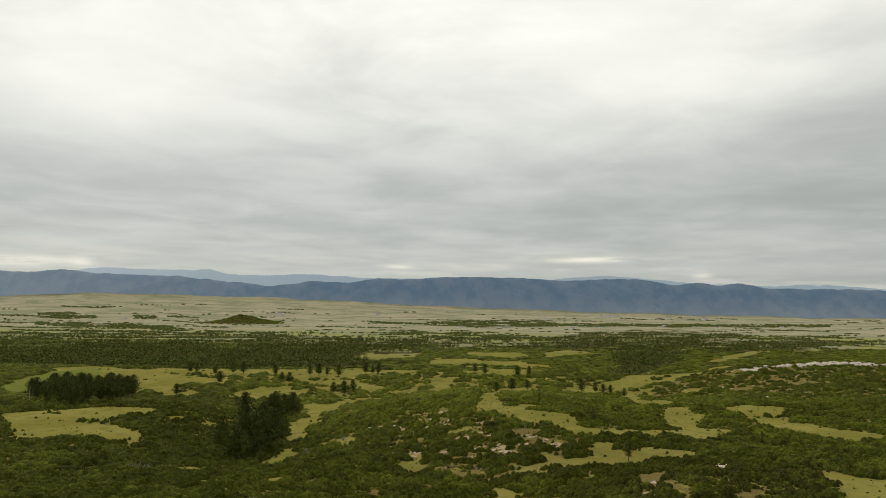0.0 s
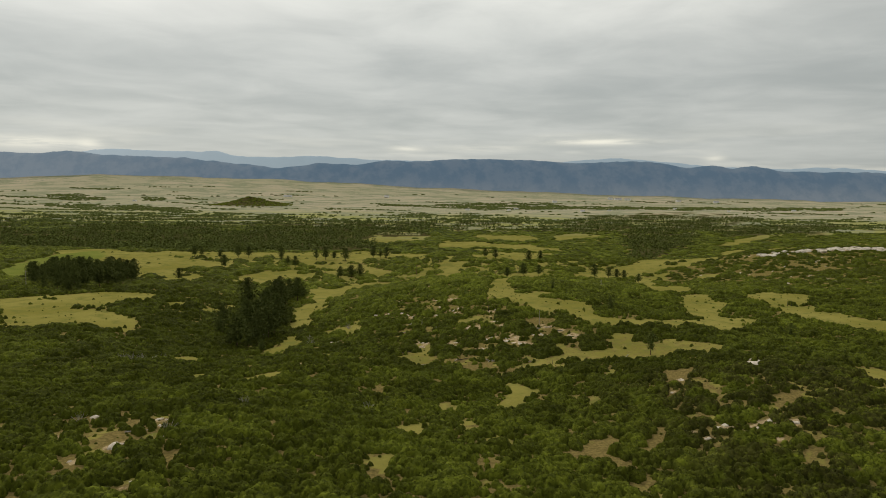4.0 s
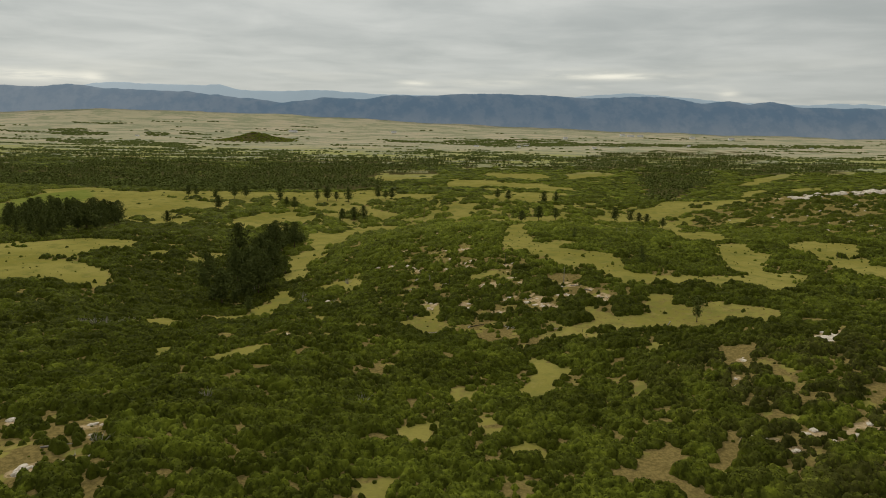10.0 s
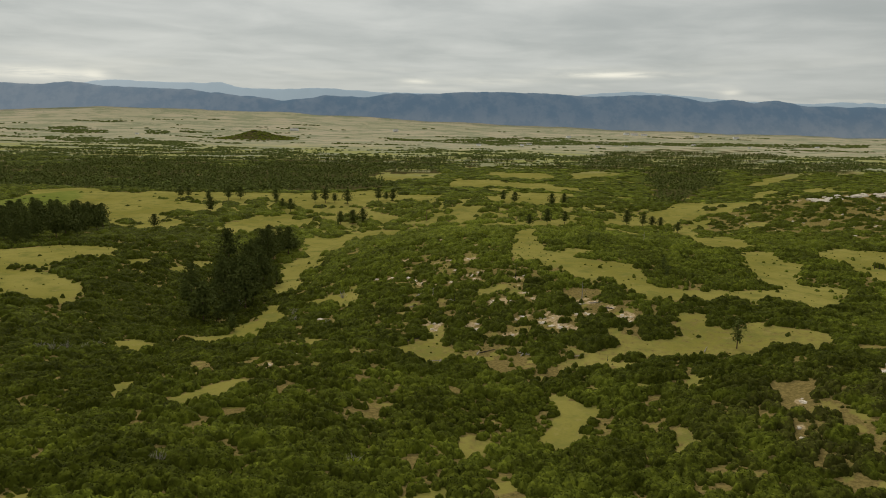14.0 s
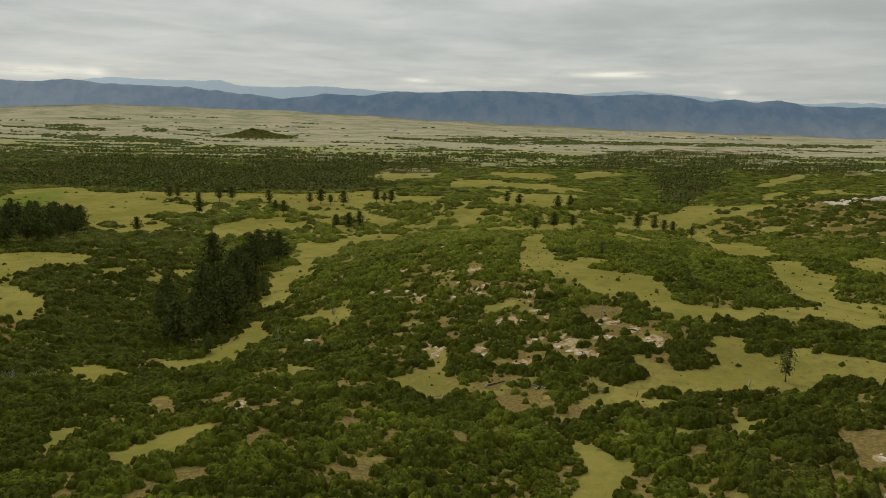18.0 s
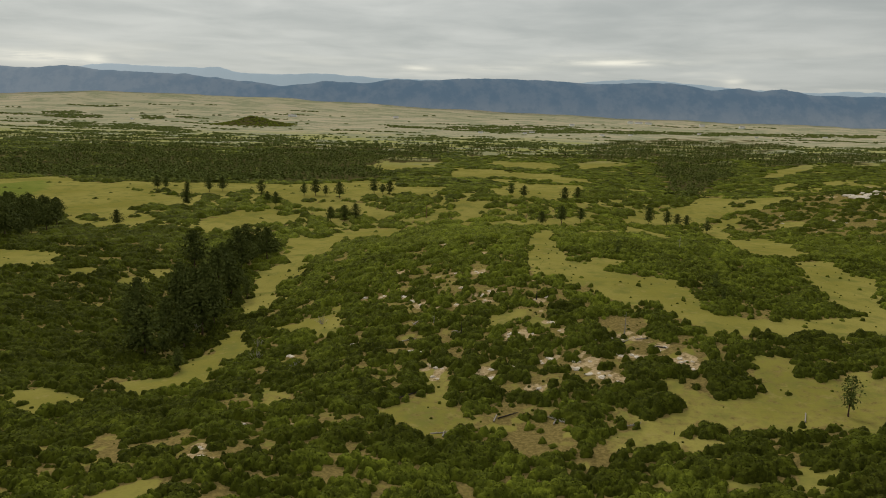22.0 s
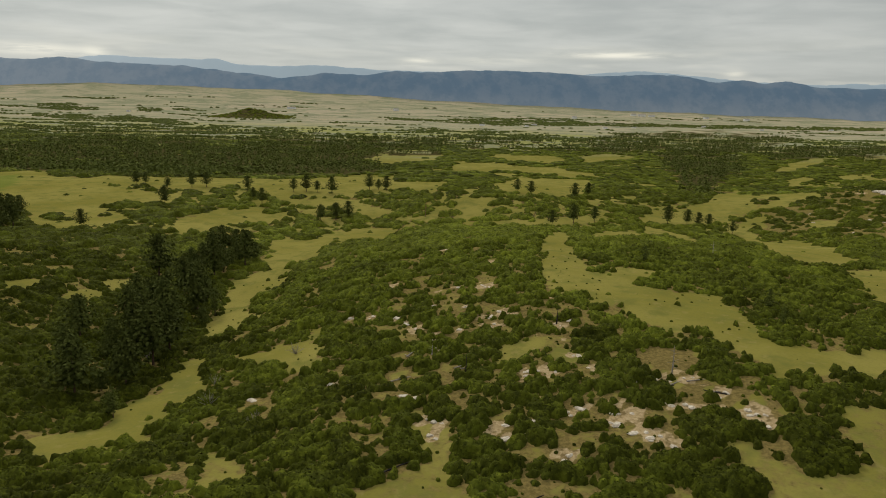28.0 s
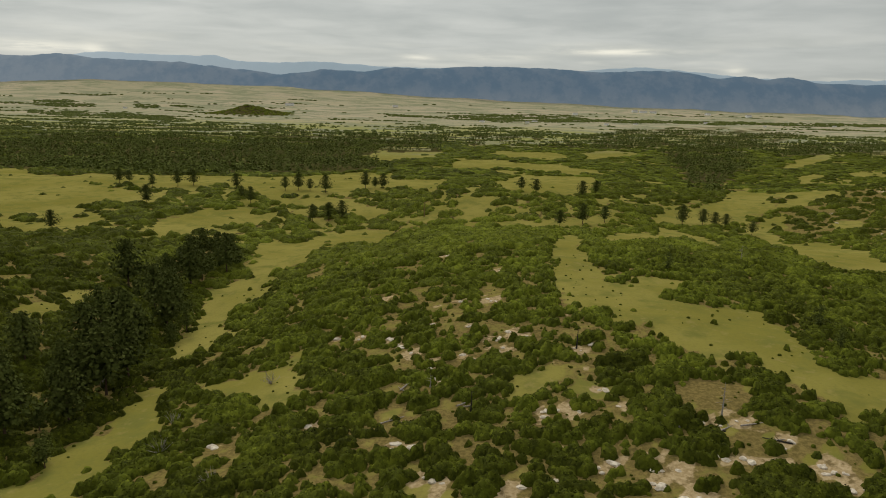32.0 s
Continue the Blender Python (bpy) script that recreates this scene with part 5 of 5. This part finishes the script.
def build_pines():
    rng = np.random.RandomState(19)
    models = []
    for k in range(7):
        base = new("pine_tree")
        v, f = tapered(rng, 11.5, 0.20, 0.15)
        mesh_object("trunk", v, f, BARK, base, True)
        v, f = pine_template(rng, 17, 9, 6, 0.40, 0.060) if k < 5 else pine_template(rng, 13, 7, 4, 0.27, 0.06)
        set_tone(mesh_object("crown", v * 12.0, f, NEEDLES, base).data, np.full(len(v), 0.22 + 0.07 * k))
        tagged(base, "tall dark green ponderosa pine standing in scrub and grass" if k < 5 else "slender sparse young pine standing alone on grass", "pine tree", "pines in the valley")
        models.append(base)
    used = set()
    for i, (x, y, tall) in enumerate(grove_trees()):
        k = i % 5 if (x, y, tall) not in SINGLE else 5 + i % 2
        s = tall / 12.0
        m = Matrix.Translation((x, y, float(height(x, y)) - 0.15)) @ Matrix.Rotation(rng.uniform(0, math.tau), 4, "Z") @ Matrix.Scale(s, 4)
        if k not in used:
            used.add(k)
            models[k].matrix_basis = m
        else:
            ob = models[k]
            made = copy_thing(ob, Matrix())
            made.matrix_basis = m


build_pines()


# ------------------------------------------------------------------ the range
def ridge_mesh(name, y0, depth, x0, x1, crest, foot, step, seed, material, label):
    """A mountain chain: crest height along x, falling towards the viewer with spurs and gullies."""
    xs = np.arange(x0, x1, step)
    ts = np.linspace(0, 1, 22)
    x, t = (a.ravel() for a in np.meshgrid(xs, ts))
    top = np.interp(x, [c[0] for c in crest], [c[1] for c in crest])
    top = top + 2.6 * waves(x, x * 0, 130, seed) + 0.7 * waves(x, x * 0, 45, seed + 1)
    spur = waves(x + 60 * t, x * 0, 210, seed + 2) * 0.6 + waves(x - 40 * t, x * 0, 80, seed + 3) * 0.4
    rise = np.sin(np.clip(t, 0, 1) * math.pi / 2) ** 1.25
    z = foot + (top - foot) * np.clip(rise + 0.13 * spur * np.sin(t * math.pi), 0, 1)
    y = y0 + depth * t + 25 * spur * np.sin(t * math.pi)
    ob = mesh_object(name, np.stack([x, y, z], 1), grid_faces(len(xs), len(ts)), material, smooth=True)
    return tagged(ob, label, "mountains", kind="structure")


# last two colours: painted haze glow at the foot and at the crest
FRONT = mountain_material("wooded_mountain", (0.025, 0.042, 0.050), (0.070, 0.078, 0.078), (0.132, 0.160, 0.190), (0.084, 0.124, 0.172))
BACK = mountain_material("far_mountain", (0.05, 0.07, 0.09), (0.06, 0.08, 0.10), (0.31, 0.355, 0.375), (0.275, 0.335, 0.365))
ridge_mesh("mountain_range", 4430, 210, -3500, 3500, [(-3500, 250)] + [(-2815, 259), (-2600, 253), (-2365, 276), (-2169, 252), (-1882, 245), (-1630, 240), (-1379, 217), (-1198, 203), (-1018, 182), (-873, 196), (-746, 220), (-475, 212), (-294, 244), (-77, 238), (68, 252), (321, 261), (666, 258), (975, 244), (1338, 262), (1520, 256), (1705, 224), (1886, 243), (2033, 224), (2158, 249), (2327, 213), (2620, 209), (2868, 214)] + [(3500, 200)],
           0, 14, 61, FRONT, "long forested mountain range, blue with painted haze, on the horizon")
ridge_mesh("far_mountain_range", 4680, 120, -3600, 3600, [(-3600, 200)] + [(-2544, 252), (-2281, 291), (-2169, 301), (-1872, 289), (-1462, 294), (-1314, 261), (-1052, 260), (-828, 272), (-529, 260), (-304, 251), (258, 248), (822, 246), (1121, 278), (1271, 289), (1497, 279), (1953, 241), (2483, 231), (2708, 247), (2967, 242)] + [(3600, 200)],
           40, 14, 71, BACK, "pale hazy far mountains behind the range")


# ------------------------------------------------------------------ small things on the land
def plain_material(name, a, c, scale, rough=0.9, bump=0.4):
    m, t, b = surface(name, rough, 0.1)
    geo = t.nodes.new("ShaderNodeNewGeometry")
    v = noisy(t, geo.outputs["Position"], scale, 5, 0.6)
    link(t, mixed(t, between(t, v, 0.35, 0.65), a, c), b.inputs["Base Color"])
    bumped(t, b, v, bump, 0.1)
    return m


STONE = plain_material("pale_sandstone", (0.36, 0.31, 0.24), (0.58, 0.52, 0.43), 1.6)
GREYWOOD = plain_material("weathered_wood", (0.20, 0.175, 0.15), (0.33, 0.30, 0.27), 3.0)
CHAR = plain_material("charred_wood", (0.012, 0.011, 0.010), (0.05, 0.043, 0.038), 3.0)
REDWOOD = plain_material("rusty_dead_needles", (0.12, 0.065, 0.04), (0.18, 0.10, 0.06), 0.8)
WHITEWALL = plain_material("white_wall", (0.72, 0.72, 0.70), (0.80, 0.80, 0.78), 0.2)
ROOF = plain_material("grey_roof", (0.20, 0.19, 0.19), (0.28, 0.26, 0.25), 0.3)


def lift(x, y):
    return float(height(x, y))


def stick(a, c, r0, r1, sides=5):
    """A tapering round stick from a to c."""
    a, c = Vector(a), Vector(c)
    d = (c - a).normalized()
    u = d.orthogonal().normalized()
    w = d.cross(u)
    v, f = [], []
    for p, r in ((a, r0), (a.lerp(c, 0.5), (r0 + r1) * 0.52), (c, r1)):
        for j in range(sides):
            g = math.tau * j / sides
            v.append(p + (u * math.cos(g) + w * math.sin(g)) * r)
    for i in range(2):
        for j in range(sides):
            k = (j + 1) % sides
            f.append((i * sides + j, i * sides + k, (i + 1) * sides + k, (i + 1) * sides + j))
    return [tuple(q) for q in v], f


def rock_mesh(seed, flat):
    bm = bmesh.new()
    bmesh.ops.create_icosphere(bm, subdivisions=2, radius=1.0)
    for v in bm.verts:
        q = v.co * 1.1 + Vector((seed * 7.1, 0, 0))
        v.co *= 1 + 0.45 * noise.noise(q) + 0.18 * noise.noise(q * 2.7)
        v.co.z = max(v.co.z * flat, -0.25)
    me = bpy.data.meshes.new("boulder")
    bm.to_mesh(me)
    bm.free()
    me.materials.append(STONE)
    return me


SLAB = (114, 254)


def build_rocks():
    rng = random.Random(3)
    kinds = [rock_mesh(k, 0.35 + 0.12 * (k % 3)) for k in range(7)]

    def put(x, y, s, label):
        ob = new("boulder", kinds[rng.randrange(7)])
        ob.matrix_basis = Matrix.Translation((x, y, lift(x, y) + 0.02 * s)) @ Matrix.Rotation(rng.uniform(0, 6.28), 4, "Z") @ Matrix.Diagonal((s * rng.uniform(0.8, 1.5), s * rng.uniform(0.7, 1.0), s, 1))
        tagged(ob, label, "boulder", "pale rocks")

    for cx, cy, r in SAND:
        for _ in range(2 if r < 3.5 else 3):
            a, d = rng.uniform(0, 6.28), r * rng.uniform(0.1, 0.9)
            put(cx + d * math.cos(a), cy + d * math.sin(a), rng.uniform(0.3, 0.95), "pale sandstone rock lying on bare sand")
    slab = new("rock_slab", rock_mesh(11, 0.3))
    slab.matrix_basis = Matrix.Translation((SLAB[0], SLAB[1], lift(SLAB[0], SLAB[1]) - 0.1)) @ Matrix.Rotation(0.15, 4, "Z") @ Matrix.Diagonal((7.5, 4.0, 2.2, 1))
    tagged(slab, "broad flat pale sandstone slab on the dry knoll", "rock slab")
    for _ in range(60):
        put(rng.uniform(240, 430), rng.uniform(540, 690), rng.uniform(0.5, 1.5), "pale rock on the scrubby hillside")
    for _ in range(120):
        x = rng.uniform(335, 540)
        put(x, 720 + rng.gauss(0, 8) + (x - 435) * 0.05, rng.uniform(1.8, 4.8), "large pale sandstone block of a rimrock outcrop")


build_rocks()


def fallen_log(x, y, turn, length, burnt):
    base = new("fallen_log")
    base.matrix_basis = pose(x, y, lift(x, y), 0, 0, turn)
    wood = CHAR if burnt else GREYWOOD
    rng = random.Random(int(x * 13 + y * 7))
    mesh_object("trunk", *stick((-length / 2, 0, 0.2), (length / 2, 0.1, 0.13), 0.17, 0.07, 7), wood, base, True)
    for k in range(3):
        px = rng.uniform(-0.3, 0.45) * length
        mesh_object("branch", *stick((px, 0, 0.2), (px + rng.uniform(0.3, 0.9), rng.uniform(-0.9, 0.9), rng.uniform(0.25, 0.75)), 0.05, 0.015, 4), wood, base, True)
    return tagged(base, "burnt black log lying on bare ground" if burnt else "grey weathered log lying on bare ground", "log", "fallen logs")


def build_logs():
    rng = random.Random(8)
    for x, y in [(-8, 300), (-1, 282), (14, 291), (24, 289), (40, 286), (77, 287), (47, 330), (41, 333), (55, 331), (57, 326), (-6, 358), (-8, 353), (-10, 339), (4, 344), (-64, 177), (-57, 175), (24, 290)]:
        fallen_log(x, y, rng.uniform(0, 180), rng.uniform(3.0, 6.5), rng.random() < 0.25)
        if rng.random() < 0.5:
            fallen_log(x + rng.uniform(-3, 3), y + rng.uniform(-3, 3), rng.uniform(0, 180), rng.uniform(2.0, 4.0), False)


build_logs()


def dead_tree(x, y, tall, wood, arms, label, seed):
    base = new("dead_tree")
    base.matrix_basis = pose(x, y, lift(x, y) - 0.1)
    rng = random.Random(seed)
    v, f = tapered(rng, tall, 0.09 + tall * 0.016, 0.12)
    mesh_object("trunk", v, f, wood, base, True)
    for k in range(arms):
        h = tall * rng.uniform(0.35, 0.92)
        a = rng.uniform(0, 6.28)
        d = (1.1 - h / tall) * tall * 0.28 + 0.25
        mesh_object("branch", *stick((0.1, 0, h), (math.cos(a) * d, math.sin(a) * d, h + rng.uniform(-0.1, 0.5)), 0.045, 0.012, 4), wood, base, True)
    return tagged(base, label, "dead tree", "dead trees")


dead_tree(30, 366, 6.0, CHAR, 4, "burnt black dead pine trunk on the sandy ridge", 1)
dead_tree(5, 341, 4.8, CHAR, 2, "short burnt black trunk standing among oak scrub", 2)
dead_tree(50, 333, 7.5, GREYWOOD, 12, "grey bare dead pine beside fallen logs", 3)
dead_tree(47, 281, 1.7, CHAR, 0, "charred stump at the edge of a glade", 4)
for k, d in enumerate((-3, 0, 2.5)):
    dead_tree(209 + d, 415 + k, 4.2 - 0.5 * k, CHAR, 1, "blackened broken trunk standing on the meadow", 5 + k)
dead_tree(-11, 629, 9.5, REDWOOD, 26, "reddish dead pine with bare drooping branches", 9)
dead_tree(112, 470, 6.5, GREYWOOD, 10, "grey dead tree on the wooded slope", 10)
dead_tree(-3, 352, 3.0, GREYWOOD, 5, "small grey dead tree among oak scrub", 11)


def dead_bush(x, y, seed):
    rng = random.Random(seed)
    verts, faces = [], []
    for k in range(16):
        a, e = rng.uniform(0, 6.28), rng.uniform(0.4, 1.4)
        d = rng.uniform(0.9, 2.3)
        tip = (math.cos(a) * math.cos(e) * d, math.sin(a) * math.cos(e) * d, math.sin(e) * d + 0.4)
        for s, t, r in (((0, 0, 0), tip, 0.045), (tuple(q * 0.6 for q in tip), (tip[0] * 1.1 + rng.uniform(-0.6, 0.6), tip[1] + rng.uniform(-0.6, 0.6), tip[2] + 0.3), 0.025)):
            v, f = stick(s, t, r, r * 0.35, 4)
            faces += [tuple(q + len(verts) for q in p) for p in f]
            verts += v
    ob = mesh_object("dead_bush", verts, faces, GREYWOOD)
    ob.matrix_basis = pose(x, y, lift(x, y) - 0.05, 0, 0, rng.uniform(0, 360)) @ Matrix.Scale(1.3, 4)
    return tagged(ob, "grey leafless dead oak bush with tangled stems", "dead bush", "dead bushes")


for k, (x, y) in enumerate([(-116, 287), (-112, 287), (-110, 290), (-106, 292), (-104, 296), (-47, 202), (-57, 177), (-16, 209), (-80, 184), (-84, 376), (-53, 335), (-38, 319), (-56, 349), (-39, 363)]):
    dead_bush(x, y, 30 + k)


def utility_pole(x, y):
    base = new("utility_pole")
    base.matrix_basis = pose(x, y, lift(x, y) - 0.2)
    mesh_object("pole", *stick((0, 0, 0), (0, 0, 11.0), 0.18, 0.12, 8), GREYWOOD, base, True)
    mesh_object("crossarm", *stick((-1.2, 0, 10.2), (1.2, 0, 10.2), 0.08, 0.08, 6), GREYWOOD, base, True)
    return tagged(base, "weathered wooden utility pole at the meadow's edge", "utility pole")


utility_pole(-255, 465)


def house(x, y, wide, deep, tall, turn):
    base = new("house")
    base.matrix_basis = pose(x, y, lift(x, y) - 0.3, 0, 0, turn)
    w, d = wide / 2, deep / 2
    v = [(-w, -d, 0), (w, -d, 0), (w, d, 0), (-w, d, 0), (-w, -d, tall), (w, -d, tall), (w, d, tall), (-w, d, tall), (-w, 0, tall * 1.4), (w, 0, tall * 1.4)]
    me = bpy.data.meshes.new("wall")
    me.from_pydata(v, [], [(0, 1, 5, 4), (1, 2, 6, 9, 5), (2, 3, 7, 6), (3, 0, 4, 8, 7)])
    me.materials.append(WHITEWALL)
    new("wall", me).parent = base
    o, h = 0.5, tall * 1.4 + 0.05
    e = tall - 0.25
    v = [(-w - o, -d - o, e), (w + o, -d - o, e), (w + o, 0, h), (-w - o, 0, h), (-w - o, d + o, e), (w + o, d + o, e)]
    v += [(a, c, q + 0.3) for a, c, q in v]
    me = bpy.data.meshes.new("roof")
    me.from_pydata(v, [], [(6, 7, 8, 9), (9, 8, 11, 10), (1, 0, 3, 2), (2, 3, 4, 5), (0, 1, 7, 6), (5, 4, 10, 11), (1, 2, 8, 7), (2, 5, 11, 8), (3, 0, 6, 9), (4, 3, 9, 10)])
    me.materials.append(ROOF)
    new("roof", me).parent = base
    return tagged(base, "white walled house with a grey gable roof on the plain", "house", "far houses")


HOMES = random.Random(12)
for x, y in [(173, 3220), (358, 3143), (408, 3288), (-242, 3867), (866, 3340), (1248, 3523), (1471, 3399), (-771, 3785), (-1431, 3397), (1897, 3590), (718, 3263)] + [(1080, 4150), (1130, 4160), (1190, 4170), (1700, 4100), (700, 3900), (1480, 4120)]:
    big = 1.0 if y < 3600 else 1.6
    house(x, y, HOMES.uniform(14, 26) * big, HOMES.uniform(9, 13) * big, HOMES.uniform(4.5, 6.5) * big, HOMES.uniform(-25, 25))


# ------------------------------------------------------------------ the wooded butte on the plain
def build_butte():
    r, a = np.meshgrid(np.linspace(0, 1, 16), np.linspace(0, math.tau, 49))
    x = -846 + 215 * r * np.cos(a)
    y = 3300 + 150 * r * np.sin(a)
    bump = 36 * (1 - r) ** 0.85 * (1 + 0.12 * np.sin(a * 5)) * (0.5 + 0.5 * np.exp(-((r * np.cos(a) + 0.05) / 0.45) ** 2))
    z = height(x.ravel(), y.ravel()).reshape(x.shape) - 2 + bump
    ob = mesh_object("butte", np.stack([x, y, z], -1).reshape(-1, 3), grid_faces(16, 49), GROUND, smooth=True)
    cover = np.zeros((x.size, 3), np.float32)
    cover[:, 2] = (r.ravel() > 0.8)
    ob.data.attributes.new("cover", "FLOAT_VECTOR", "POINT").data.foreach_set("vector", cover.ravel())
    tagged(ob, "low dark wooded butte rising from the plain", "hill", kind="structure")
    rng = np.random.RandomState(23)
    q, g = rng.uniform(0, 0.85, 500) ** 0.6, rng.uniform(0, math.tau, 500)
    px, py = -846 + 215 * q * np.cos(g), 3300 + 150 * q * np.sin(g)
    pz = height(px, py) - 2 + 36 * (1 - q) ** 0.85 * (1 + 0.12 * np.sin(g * 5)) * (0.5 + 0.5 * np.exp(-((q * np.cos(g) + 0.05) / 0.45) ** 2))
    temps = [oak_template(rng, 2, 2, 6) for _ in range(3)]
    v, f = scatter(temps, px, py, pz - 0.5, rng.uniform(4, 8, 500), rng.uniform(2.5, 5, 500), rng)
    ob = mesh_object("butte_scrub", v, f, OAK)
    # raised leaf tone paints in haze over the butte
    set_tone(ob.data, np.full(len(v), 0.75))
    tagged(ob, "dark scrub and trees covering the butte", "scrub", kind="stuff")


build_butte()


# ------------------------------------------------------------------ low shrubs on the grass
def build_low_shrubs():
    rng = np.random.RandomState(29)
    x, y = spots(-200, 260, 150, 470, 2.6, rng)
    free = open_ground(x, y)
    edge = ~(open_ground(x + 5, y) & open_ground(x - 5, y) & open_ground(x, y + 6) & open_ground(x, y - 6))
    keep = (free & edge & (rng.uniform(size=len(x)) < 0.012)) | (free & (rng.uniform(size=len(x)) < 0.0004)) | (gappy(x, y) & (rng.uniform(size=len(x)) < 0.35))
    x, y = x[keep], y[keep]
    r = rng.uniform(0.15, 0.48, len(x))
    temps = [oak_template(rng, 4, 2, 6) for _ in range(4)]
    v, f = scatter(temps, x, y, height(x, y) - 0.04, r, r * 1.1, rng)
    ob = mesh_object("low_shrubs", v, f, OAK)
    set_tone(ob.data, np.full(len(v), 0.2))
    tagged(ob, "small dark shrubs dotted along the meadow edges", "shrubs", kind="stuff")


build_low_shrubs()
